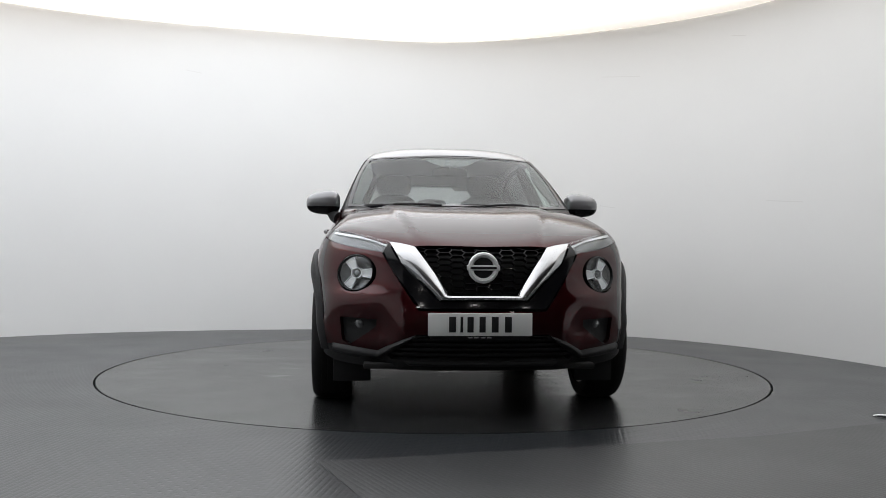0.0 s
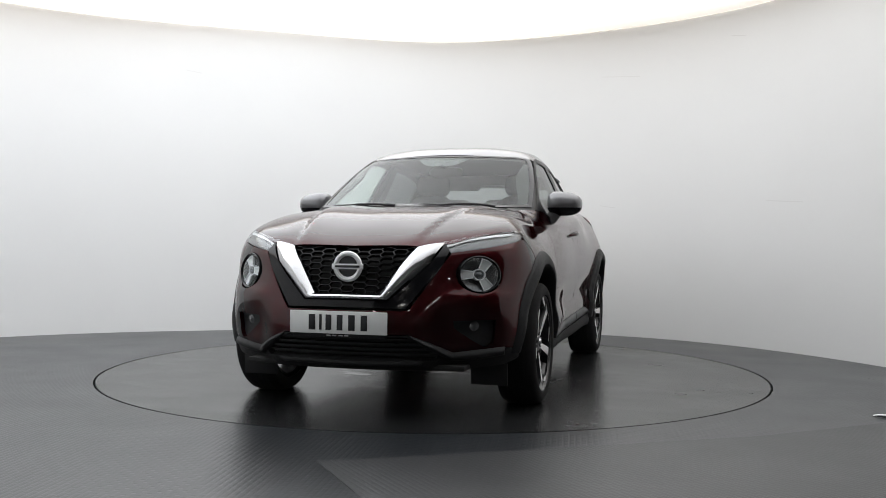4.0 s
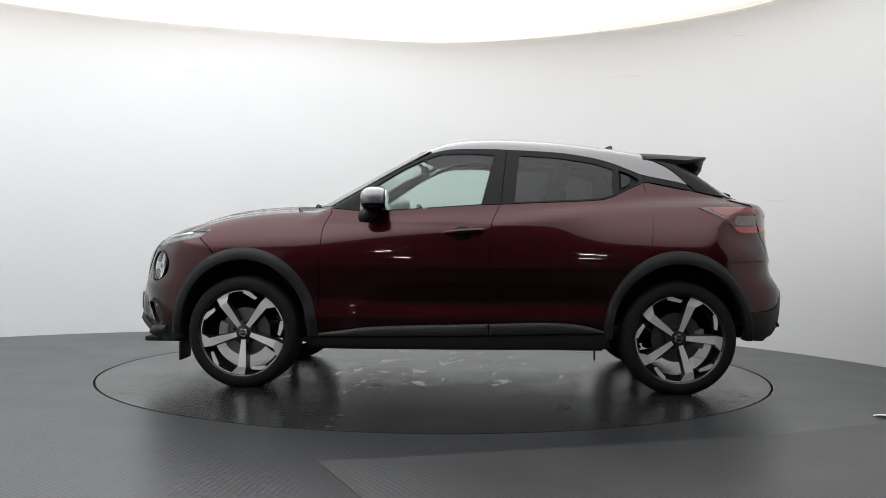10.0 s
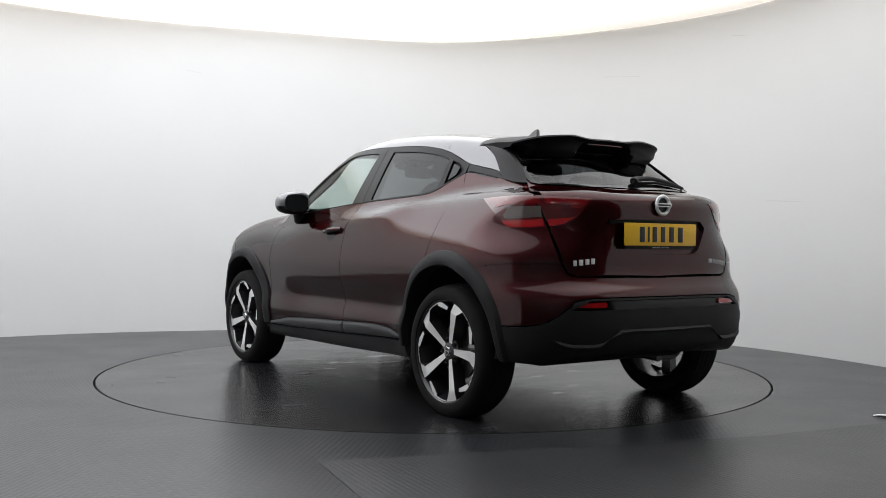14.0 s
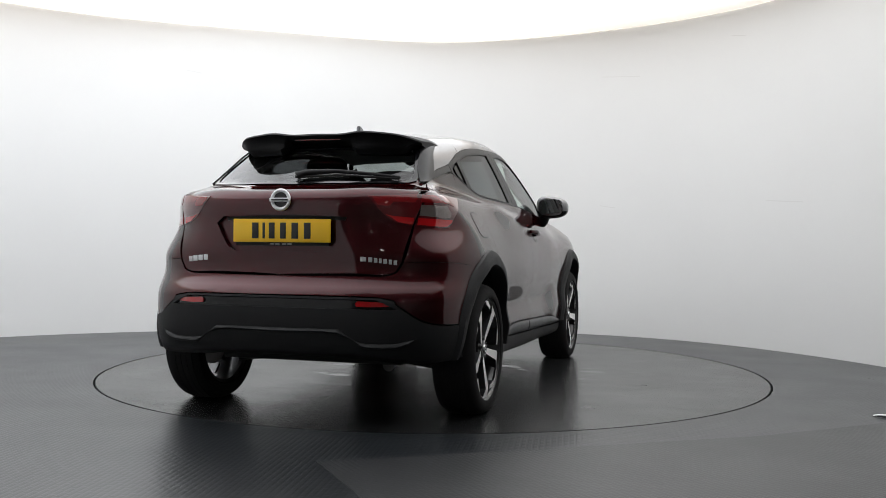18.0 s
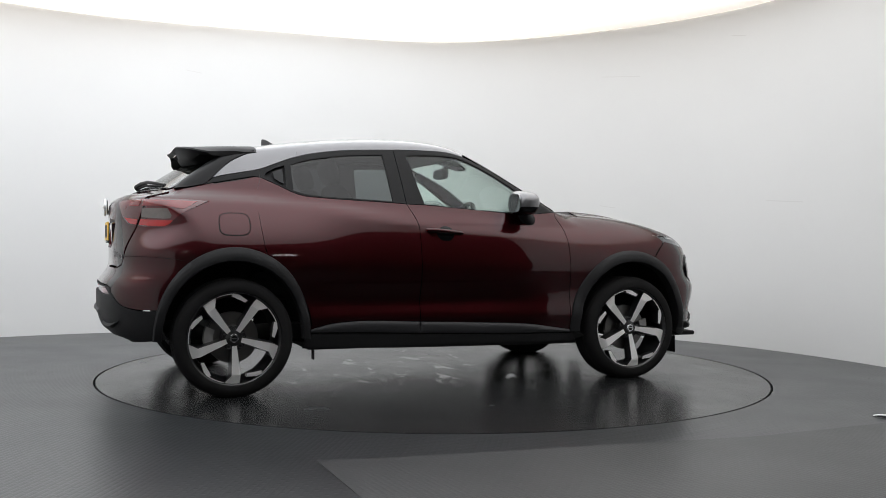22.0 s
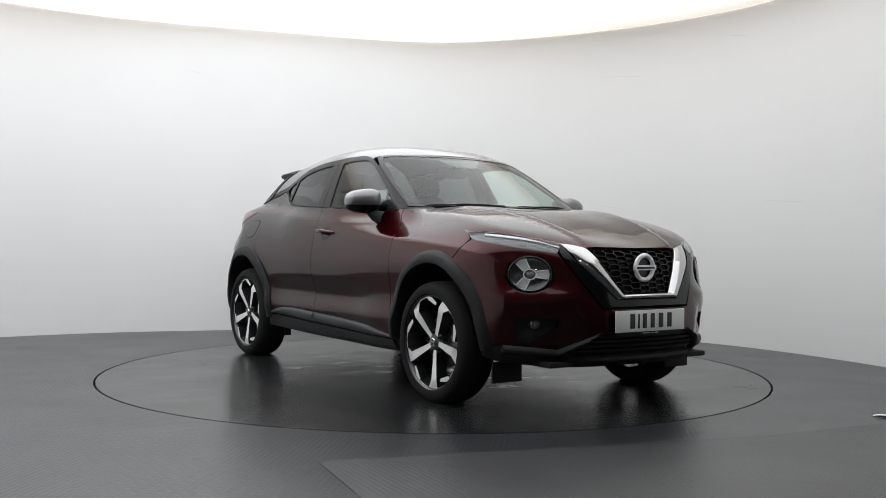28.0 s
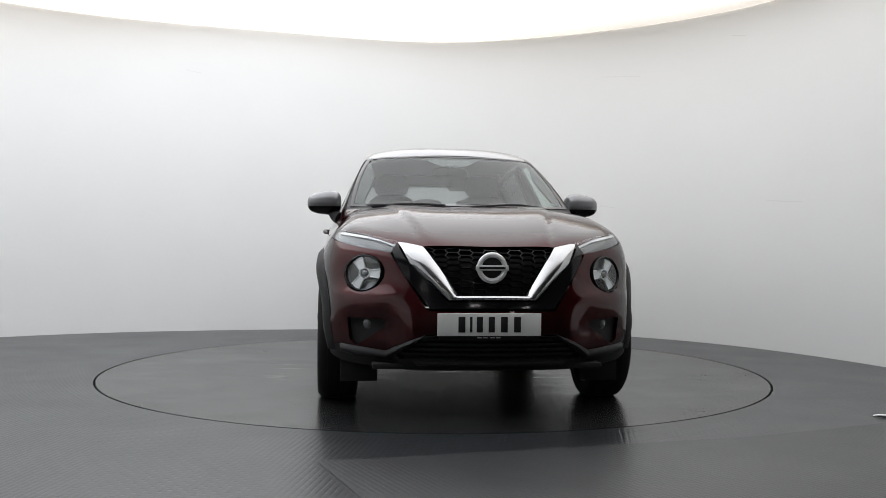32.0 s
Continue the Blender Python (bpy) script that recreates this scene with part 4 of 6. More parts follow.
    # added near-black sheet behind the panels: closes the joints, its colour is their shade
    panel("joint_shade_sheet", "side", path([[(x, z - 0.03) for x, z in HOOD_LINE[1:5]], [(0.99, 1.04), (0.80, 1.02), *[(x, z - 0.045) for x, z in BELT_A[1:] + BELT_B[1:5]], (-1.10, 1.13), (-1.42, 1.12)], [(-1.42, 1.12), (-1.60, 1.06), (-1.62, 0.72)], arc(-WB, HUB, 0.435, 125, 0, 12), [(-0.9, 0.26), (0.9, 0.25)], arc(WB, HUB, 0.435, 180, 62, 12)]), VOID, car, "near-black sheet in place of the shade in the panel joints", off=-0.020, side=s, gap=0.012, flange=0.002, res=0.05)


def arches(s):
    for cx in (WB, -WB):
        # black arch cladding: a lipped band swept round the wheel
        bm = bmesh.new()
        th = np.radians(np.linspace(-1.5, 181.5, 61))
        sn = np.sin(np.clip(th, 0, math.pi)) ** 2
        ro, rs = (0.462, 0.060) if cx > 0 else (0.448, 0.078)
        prof = [(ro, rs, -0.006), (ro - 0.004, rs - 0.002, 0.012), (0.438, 0.056, 0.024), (0.412, 0.050, 0.031), (0.400, 0.048, 0.028), (0.396, 0.047, 0.016), (0.398, 0.047, -0.05)]
        rows = []
        base = None
        for r0, r1, dy in prof:
            rr = r0 + r1 * sn
            uv = np.stack([cx + rr * np.cos(th), np.maximum(HUB + rr * np.sin(th), 0.27)], 1)
            y = skin("side", np.stack([cx + 0.445 * np.cos(th), np.maximum(HUB + (0.445 + 0.05 * sn) * np.sin(th), 0.30)], 1))[0][:, 1] if base is None else base
            base = y
            near = skin("side", uv)[0][:, 1] if r0 > 0.43 else y
            pos = np.stack([uv[:, 0], near + dy, HUB + rr * np.sin(th)], 1)
            rows.append([bm.verts.new((p[0], p[1] * s, p[2])) for p in pos])
        for a, b in zip(rows, rows[1:]):
            for i in range(len(a) - 1):
                bm.faces.new((a[i], a[i + 1], b[i + 1], b[i]))
        part("wheel_arch_trim", bm, CLAD, car, "black plastic wheel arch cladding")
        # wheel housing liner
        bm = bmesh.new()
        ring = []
        for a in np.radians(np.linspace(12, 168, 31)):
            r = 0.404 + 0.048 * max(0, math.sin(a)) ** 2
            ring.append([bm.verts.new((cx + r * math.cos(a), s * y, HUB + r * math.sin(a))) for y in (0.850, 0.52)])
        for a, b in zip(ring, ring[1:]):
            bm.faces.new((a[0], b[0], b[1], a[1]))
        bm.faces.new([r[1] for r in ring])
        part("wheel_liner", bm, VOID, car, "dark wheel housing liner")


def front_end():
    K = "cylF"
    lower_edge = [(1.755, 0.86, 0.345), (1.86, 0.80, 0.356), (1.97, 0.70, 0.350), (2.045, 0.56, 0.338)]
    tip = [(2.045, 0.56, 0.338), (2.10, 0.44, 0.392), (2.13, 0.333, 0.430)]
    on_side = lambda x, z: (x, float(skin("side", [(x, z)])[0][0][1]), z)
    tip_w = on_side(1.612, 0.918)
    drl_low = [(1.955, 0.50, 0.846), (1.86, 0.62, 0.866), (1.76, 0.715, 0.888), tip_w]
    v_out = [(2.10, 0.0, 0.553), (2.09, 0.315, 0.553)]
    half = fl(K, v_out, [(2.09, 0.315, 0.553), (2.02, 0.46, 0.762), (1.955, 0.50, 0.846)], drl_low, [tip_w, on_side(1.549, 0.862), on_side(1.504, 0.800)], [(x, 0.86, z) for x, z in arc(WB, HUB, 0.45, 66, 2, 10, 0.045)], lower_edge, tip, [(2.13, 0.333, 0.430), (2.155, 0.0, 0.430)], closed=False)
    lamp_c = flat(K, (1.93, 0.662, 0.735))
    ring = [(lamp_c[0] + 0.116 * math.cos(a), lamp_c[1] + 0.095 * math.sin(a)) for a in np.linspace(0, 2 * math.pi, 49)[:-1]]
    fog = fl(K, [(1.93, 0.765, 0.503), (2.03, 0.545, 0.500)], [(2.03, 0.545, 0.500), (2.03, 0.552, 0.468), (1.97, 0.65, 0.395), (1.95, 0.705, 0.368)], [(1.95, 0.705, 0.368), (1.93, 0.755, 0.385)], step=0.02)
    mir = lambda a: np.asarray(a) * (-1, 1)
    bumper = panel("front_bumper", K, both(half), RED, car, holes=[np.array(ring), mir(ring), fog, mir(fog)], flange=0.022, res=0.03)
    for s in (1, -1):
        panel("fog_recess", K, fog, CLAD, bumper, "black fog lamp recess", off=-0.022, gap=-0.004, side=s, flange=0.002, res=0.025)
        p, n = skin(K, [flat(K, (1.97, 0.655, 0.468))], 0.0)
        m = Matrix.Translation(Vector(p[0]) * 1.0) @ Vector(n[0]).to_track_quat("Z", "Y").to_matrix().to_4x4()
        flip = Matrix.Diagonal((1, s, 1, 1))
        bm = bmesh.new()
        lathe(bm, [(0.001, -0.014), (0.016, -0.015), (0.026, -0.020), (0.030, -0.028)], flip @ m, 24)
        part("fog_lamp", bm, PROJECTOR, bumper, "small clear fog lamp")
        # round headlamp
        p, n = skin(K, [lamp_c])
        m = flip @ Matrix.Translation(Vector(p[0])) @ Vector(n[0]).to_track_quat("Z", "X").to_matrix().to_4x4() @ Matrix.Diagonal((0.79, 0.96, 0.9, 1))
        bm = bmesh.new()
        lathe(bm, [(0.122, -0.02), (0.121, 0.001), (0.117, 0.004), (0.112, -0.002), (0.110, -0.03), (0.110, -0.06)], m, 48)
        lamp = part("headlamp", bm, GLOSS_BLACK, car, "round headlamp in a gloss black ring, three bright spokes")
        bm = bmesh.new()
        lathe(bm, [(0.001, -0.034), (0.05, -0.032), (0.090, -0.026), (0.111, -0.012)], m, 40)
        part("bowl", bm, LAMP_BOWL, lamp, "grey lamp bowl")
        bm = bmesh.new()
        lathe(bm, [(0.001, -0.006), (0.018, -0.010), (0.028, -0.022), (0.030, -0.045)], m, 28)
        part("projector", bm, PROJECTOR, lamp, "grey glass projector")
        bm = bmesh.new()
        lathe(bm, [(0.030, -0.030), (0.031, -0.010), (0.037, -0.010), (0.039, -0.034)], m, 28)
        part("projector_ring", bm, LAMP_WHITE, lamp)
        for k in range(3):
            w = Matrix.Rotation(radians(90 + 120 * k), 4, "Z")
            bm = bmesh.new()
            prism(bm, [(0.034, -0.019), (0.103, -0.031), (0.108, 0.0), (0.103, 0.031), (0.034, 0.019)], 0.012, m @ Matrix.Translation((0, 0, -0.026)) @ w)
            part("light_guide", bm, SPOKE_GLOW, lamp, "frosted light guide spoke", smooth=False)
            bm = bmesh.new()
            tube(bm, [(0.036, -0.020, -0.013), (0.101, -0.0305, -0.013), (0.106, 0, -0.013), (0.101, 0.0305, -0.013), (0.036, 0.020, -0.013)], 0.0036, 6, m @ w)
            part("light_line", bm, LAMP_WHITE, lamp, "white light line")
        bm = bmesh.new()
        lathe(bm, [(0.001, 0.010), (0.03, 0.009), (0.06, 0.007), (0.095, 0.001), (0.112, -0.004)], m, 40)
        g = part("lens", bm, LENS_CLEAR, lamp, "clear domed lens")
        g.visible_shadow = False
        # slim upper running lamp
        top = [(1.975, 0.470, 0.902), (1.90, 0.56, 0.922), (1.80, 0.655, 0.943), (1.66, 0.755, 0.960), (1.53, 0.805, 0.966)]
        o = fl(K, [(1.955, 0.50, 0.846), (1.975, 0.470, 0.902)], top, [(1.53, 0.805, 0.966), tip_w], drl_low[::-1], step=0.02)
        run = panel("running_lamp", K, o, RUN_GREY, car, "slim upper daytime lamp, dark with a white bar", off=-0.012, side=s, flange=0.004, res=0.022)
        up = lambda q, f: tuple(np.array(q) * (1, 1, 1) + (0, 0, f))
        bar = fl(K, [up(q, -0.006) for q in top[:4]], [up(top[3], -0.006), up(top[3], -0.016)], [up(q, -0.021) for q in top[3:0:-1]] + [up(top[0], -0.034)], step=0.02)
        panel("light_bar", K, bar, LAMP_WHITE, run, "white light bar", off=-0.004, side=s, flange=0.006, res=0.02)
        g = panel("lens", K, o, LENS_CLEAR, run, "clear lens", off=0.001, side=s, flange=0.004, res=0.025)
        g.visible_shadow = False
    F = (1, 12)
    # V-shaped nose: gloss black outside, chrome inside it, honeycomb between
    band = fl(F, [(2.1, 0.0, 0.594), (2.1, 0.226, 0.594)], [(2.1, 0.226, 0.594), (2.03, 0.415, 0.79), (1.975, 0.474, 0.900)], [(1.975, 0.474, 0.900), (1.955, 0.502, 0.845)], [(1.955, 0.502, 0.845), (2.02, 0.462, 0.760), (2.09, 0.316, 0.553)], [(2.09, 0.316, 0.553), (2.10, 0.0, 0.553)], closed=False)
    panel("nose_surround", F, both(band), GLOSS_BLACK, car, "gloss black V-shaped nose panel", off=0.004, res=0.025)
    # chrome band: a profile swept between its outer and its inner line, round the whole V
    outer_l = [(2.1, 0.0, 0.594), (2.1, 0.222, 0.594), (2.03, 0.412, 0.79), (1.975, 0.470, 0.902)]
    inner_l = [(2.11, 0.0, 0.632), (2.11, 0.172, 0.632), (2.06, 0.286, 0.80), (2.03, 0.340, 0.880)]
    prof = [(0.0, -0.03), (0.0, 0.004), (0.10, 0.015), (0.24, 0.023), (0.36, 0.026), (0.60, 0.0235), (0.66, 0.021), (0.97, 0.002), (1.0, -0.004), (1.0, -0.05)]
    steps = [i / 8 for i in range(8)] + [1 + i / 16 for i in range(16)] + [2 + i / 10 for i in range(11)]
    bm, rows = bmesh.new(), []
    for u in [-q for q in steps[:0:-1]] + steps:
        i = min(int(abs(u)), 2)
        f = abs(u) - i
        o, n_ = (np.array(flat(F, l[i])) * (1 - f) + np.array(flat(F, l[i + 1])) * f for l in (outer_l, inner_l))
        uv = np.array([o + (n_ - o) * v for v, _ in prof])
        rows.append((u, uv))
    p, n = skin(F, np.concatenate([uv for _, uv in rows]))
    # it stands proud below and runs out flush at its upper ends
    up = np.array([h * (1 - 0.8 * max(0, (abs(u) - 1.3) / 1.7)) if h > 0 else h for u, _ in rows for _, h in prof])
    p = (p + n * up[:, None]) * [(1, -1 if u < 0 else 1, 1) for u, _ in rows for _ in prof]
    rows = [[bm.verts.new(tuple(q)) for q in p[i * len(prof):(i + 1) * len(prof)]] for i in range(len(rows))]
    for a, b in zip(rows, rows[1:]):
        for j in range(len(prof) - 1):
            bm.faces.new((a[j], a[j + 1], b[j + 1], b[j]))
    bm.faces.new(rows[0]), bm.faces.new(rows[-1][::-1])
    part("chrome_band", bm, CHROME, car, "chrome V-shaped grille band")
    gr = fl(F, [(2.12, 0.0, 0.626), (2.12, 0.178, 0.626)], [(2.12, 0.178, 0.626), (2.03, 0.348, 0.886)], [(2.03, 0.348, 0.886), (2.04, 0.0, 0.890)], closed=False)
    grille = panel("grille", F, both(gr), VOID, car, "black honeycomb grille", off=-0.05, res=0.05, flange=0.003)
    outline = both(gr)
    bm = bmesh.new()
    W, H = 0.082, 0.038
    for j, i in itertools.product(range(-1, 10), range(-6, 7)):
        cy, cz = i * W * 0.79, 0.630 + (j + 0.5 * (i % 2)) * H * 0.84
        hexa = [(cy + W * 0.31, cz + H * 0.42), (cy - W * 0.31, cz + H * 0.42), (cy - W * 0.5, cz + 0.0), (cy - W * 0.31, cz - H * 0.42), (cy + W * 0.31, cz - H * 0.42), (cy + W * 0.5, cz + 0.0)]
        uv = np.array([flat(F, (float(nose_x(z) - nose_q(y)), y, z)) for y, z in hexa])
        if not inside(outline, uv).all():
            if not inside(outline, uv.mean(0)[None])[0]:
                continue
            uv = np.array([q if inside(outline, q[None])[0] else q + (uv.mean(0) - q) * 0.45 for q in uv])
        p, n = skin(F, uv, -0.012)
        q = p - n * 0.020
        c = p.mean(0)
        k = 6
        rim = c + (p - c) * (0.92, 0.92, 0.84)
        rows = [[bm.verts.new(tuple(v)) for v in a] for a in (q, p, rim, rim - n * 0.020)]
        for a, d in zip(rows, rows[1:]):
            for e in range(k):
                bm.faces.new((a[e], a[(e + 1) % k], d[(e + 1) % k], d[e]))
    tagged(part("honeycomb", bm, GLOSS_BLACK, grille, "gloss black honeycomb bars", smooth=False), kind="stuff")
    emblem((2.104, 0.0, 0.770), 1, 0.066, 0.168)
    plate((2.176, -0.022, 0.489), 1, PLATE_W, "white front number plate with plain dark bars")
    # black lower bumper with grey blades and a slatted opening
    low = fl(K, [(2.155, 0.0, 0.428), (2.13, 0.333, 0.428)], tip[::-1], lower_edge[::-1], [(1.755, 0.86, 0.345), (1.745, 0.86, 0.30)], [(1.745, 0.86, 0.30), (1.83, 0.81, 0.268), (1.98, 0.66, 0.250), (2.07, 0.45, 0.242), (2.09, 0.0, 0.242)], closed=False)
    mouth = fl(K, [(2.15, 0.0, 0.422), (2.13, 0.315, 0.420)], [(2.13, 0.315, 0.420), (2.06, 0.515, 0.330), (2.06, 0.47, 0.300)], [(2.06, 0.47, 0.300), (2.11, 0.0, 0.300)], closed=False)
    lower = panel("lower_bumper", K, both(low), CLAD, car, "black plastic lower front bumper", holes=[both(mouth)], flange=0.03, res=0.03)
    panel("mouth_back", K, both(mouth), VOID, lower, "dark air intake", off=-0.045, gap=-0.01, flange=0.002, res=0.05)
    for z in (0.325, 0.352, 0.379, 0.404):
        w = 0.50 if z < 0.36 else 0.42 if z < 0.39 else 0.34
        sl = fl(K, [(2.12, 0.0, z + 0.006), (2.06, w, z + 0.006)], [(2.06, w, z + 0.006), (2.06, w, z - 0.006)], [(2.06, w, z - 0.006), (2.12, 0.0, z - 0.006)], closed=False)
        panel("intake_slat", K, both(sl), CLAD, lower, off=-0.014, gap=0.0, flange=0.02, res=0.03)
    lip = fl(K, [(2.11, 0.0, 0.294), (2.06, 0.405, 0.296)], [(2.06, 0.405, 0.296), (2.06, 0.37, 0.268)], [(2.06, 0.37, 0.268), (2.10, 0.0, 0.264)], closed=False)
    panel("chin_bar", K, both(lip), CLAD_LIGHT, lower, "satin grey chin bar", off=0.0, flange=0.02, res=0.012, dome=(0.010, 0.013))
    for s in (1, -1):
        blade = fl(K, [(2.13, 0.338, 0.434), (2.10, 0.44, 0.394), (2.045, 0.557, 0.343)], [(2.045, 0.557, 0.343), (1.97, 0.70, 0.357), (1.86, 0.80, 0.366)], [(1.86, 0.80, 0.366), (1.85, 0.80, 0.318)], [(1.85, 0.80, 0.318), (1.96, 0.70, 0.302), (2.05, 0.545, 0.296)], [(2.05, 0.545, 0.296), (2.10, 0.42, 0.366), (2.125, 0.348, 0.414)])
        panel("bumper_blade", K, blade, CLAD_LIGHT, lower, "satin grey bumper blade", off=0.004, side=s, flange=0.03, res=0.012, dome=(0.020, 0.022))
        bm = bmesh.new()
        box(bm, (1.742, s * 0.66, 0.205), (0.012, 0.20, 0.115), bevel=0.003)
        part("air_deflector", bm, CLAD, car, "black flap ahead of the wheel")


def emblem(at, way, r, w):
    """Maker's badge as plain chrome shapes: a ring with a bar."""
    m = Matrix.Translation(at) @ Matrix(((0, 0, way, 0), (way, 0, 0, 0), (0, 1, 0, 0), (0, 0, 0, 1)))
    bm = bmesh.new()
    k = 48
    lathe(bm, [(r + r * 0.2 * math.cos(a), r * 0.17 * math.sin(a)) for a in np.linspace(0, 2 * math.pi, 9)[:-1]], m, k, True)
    ring = part("badge", bm, BADGE, car, "round chrome badge of a ring and a bar")
    bm = bmesh.new()
    box(bm, (0, 0, 0.004), (w, r * 0.42, 0.014), m, 0.004)
    part("badge_bar", bm, BADGE, ring)
    bm = bmesh.new()
    box(bm, (0, 0, 0.0115), (w * 0.8, r * 0.18, 0.002), m, 0.0006)
    part("badge_line", bm, LAMP_DARK, ring, "dark bar in place of lettering")
    bm = bmesh.new()
    lathe(bm, [(0.001, -0.012), (r, -0.012), (r, -0.016)], m, 32)
    part("badge_back", bm, LAMP_DARK, ring)


def plate(at, way, mat, label):
    m = Matrix.Translation(at) @ Matrix(((0, 0, way, 0), (way, 0, 0, 0), (0, 1, 0, 0), (0, 0, 0, 1)))
    bm = bmesh.new()
    box(bm, (0, 0, 0), (0.524, 0.114, 0.008), m, 0.0035)
    pl = part("number_plate", bm, mat, car, label)
    x = -0.168
    for w in (0.056, 0.016, 0.050, 0.050, 0.056, 0.056):
        bm = bmesh.new()
        box(bm, (x + w / 2, 0, 0.005), (max(0.013, w * 0.62), 0.078, 0.002), m, 0.0006)
        part("plate_bar", bm, INK, pl)
        x += w + 0.0105
    bm = bmesh.new()
    for dx in (-0.05, -0.02, 0.015, 0.045):
        box(bm, (dx, -0.0655, 0.001), (0.022, 0.006, 0.002), m)
    part("holder_line", bm, DECAL, pl, "pale small print as bars")
    bm = bmesh.new()
    box(bm, (0, -0.012, -0.006), (0.50, 0.124, 0.008), m, 0.003)
    part("plate_holder", bm, CLAD, pl, "black plate holder")


def top_panels():
    hood = fl(HOOD_K, [(2.035, 0.0, 0.892), (2.025, 0.17, 0.892), (2.01, 0.338, 0.887)], [(2.01, 0.338, 0.887), (1.972, 0.472, 0.906), (1.90, 0.56, 0.926), (1.80, 0.655, 0.947), (1.66, 0.755, 0.964), (1.535, 0.808, 0.972)], [(1.535, 0.808, 0.972), (1.47, 0.82, 0.985), (1.30, 0.828, 1.001), (1.13, 0.822, 1.014), (1.06, 0.79, 1.044), (0.99, 0.75, 1.090)], [(0.99, 0.75, 1.090), (1.02, 0.66, 1.098), (1.055, 0.45, 1.104), (1.075, 0.0, 1.106)], closed=False)
    panel("bonnet", HOOD_K, both(hood), RED, car, "burgundy bonnet with raised side folds", res=0.03)
    cowl = fl(HOOD_K, [(1.07, 0.0, 1.106), (1.05, 0.45, 1.104), (1.015, 0.66, 1.098), (0.985, 0.745, 1.090)], [(0.985, 0.745, 1.090), (0.86, 0.72, 1.12)], [(0.86, 0.72, 1.12), (0.93, 0.45, 1.118), (1.0, 0.0, 1.110)], closed=False)
    panel("cowl_panel", HOOD_K, both(cowl), CLAD, car, "black windscreen cowl", off=-0.004, res=0.03)
    sx = lambda y, z: (1.0 - 0.36 * y * y - (z - 1.11) * 1.79, y, z)
    outer = [[sx(0, 1.108), sx(0.45, 1.112), sx(0.705, 1.12)], [sx(0.705, 1.12), sx(0.684, 1.22), sx(0.655, 1.32), sx(0.612, 1.43), sx(0.572, 1.49)], [sx(0.572, 1.49), sx(0.3, 1.497), sx(0.0, 1.50)]]
    inner = [[sx(0, 1.128), sx(0.45, 1.132), sx(0.675, 1.140)], [sx(0.675, 1.140), sx(0.655, 1.22), sx(0.626, 1.32), sx(0.580, 1.43), sx(0.545, 1.476)], [sx(0.545, 1.476), sx(0.3, 1.484), sx(0.0, 1.486)]]
    fr = panel("windscreen_frame", SCREEN_K, both(fl(SCREEN_K, *outer, closed=False)), GLOSS_BLACK, car, "gloss black windscreen border and pillars", holes=[both(fl(SCREEN_K, *inner, closed=False))], res=0.03)
    g = panel("windscreen", SCREEN_K, both(fl(SCREEN_K, *inner, closed=False)), GLASS_SCREEN, car, "clear windscreen", off=-0.002, flange=0.004, gap=-0.002, res=0.05)
    g.visible_shadow = False
    # two wipers parked along the foot of the screen
    for y0, y1, z0, z1 in ((0.50, 0.02, 1.112, 1.122), (-0.12, -0.60, 1.110, 1.126)):
        lie = lambda y, z, d: tuple(skin(SCREEN_K, [flat(SCREEN_K, sx(y, z))], d)[0][0])
        arm = bmesh.new()
        tube(arm, [lie(y0, z0 - 0.010, 0.006), lie(y0 * 0.7 + y1 * 0.3, z0 + 0.003, 0.011), lie(y0 * 0.4 + y1 * 0.6, 0.4 * z0 + 0.6 * z1 + 0.003, 0.009)], [0.008, 0.006, 0.004], 8)
        wiper = part("front_wiper", arm, CLAD, car, "black windscreen wiper arm")
        bm = bmesh.new()
        tube(bm, [lie(y0 * (1 - f) + y1 * f, z0 * (1 - f) + z1 * f + 0.003, 0.005) for f in np.linspace(0, 1, 9)], [0.002] + [0.004] * 7 + [0.002], 6)
        part("wiper_blade", bm, RUBBER, wiper)
    sens = fl(SCREEN_K, [sx(0, 1.486), sx(0.19, 1.484)], [sx(0.19, 1.484), sx(0.15, 1.455), sx(0.09, 1.425), sx(0, 1.42)], closed=False)
    panel("sensor_mask", SCREEN_K, both(sens), LAMP_DARK, fr, "dark sensor mask behind the screen", off=-0.008, flange=0.002)
    lift = [(x, z + 0.015) for x, z in RAIL[4:10]] + [(-0.90, 1.433)]
    ys = skin("side", lift)[0][:, 1]
    edge = [(x, float(y), z) for (x, z), y in zip(lift, ys)]
    for s in (1, -1):
        panel("roof_rail", "side", path([RAIL[4:10] + [(-0.90, 1.418)], [(-0.90, 1.418), (-0.90, 1.474)], [(-0.90, 1.474), (-0.82, 1.466)] + lift[4::-1], [lift[0], RAIL[4]]]), SILVER, car, "silver roof edge", off=0.0008, res=0.02, gap=0.0, side=s)
    y9 = float(skin("side", [(-0.90, 1.470)])[0][0][1])
    edge = edge[:5] + [(-0.82, float(skin("side", [(-0.82, 1.464)])[0][0][1]), 1.46), (-0.90, y9, 1.47)]
    rear_y = [(x, float(skin("side", [(x, z)])[0][0][1]) + 0.002, z) for x, z in ((-1.02, 1.460), (-1.15, 1.443))]
    roof = fl(ROOF_K, [(0.285, 0.0, 1.5), (0.275, 0.30, 1.49), (0.22, edge[0][1] - 0.01, 1.48)], [(0.22, edge[0][1] - 0.01, 1.48), *[(x, y + 0.002, z) for x, y, z in edge]], [(-0.90, y9 + 0.002, 1.47), *rear_y], [rear_y[-1], (-1.17, 0.3, 1.47), (-1.18, 0.0, 1.48)], closed=False)
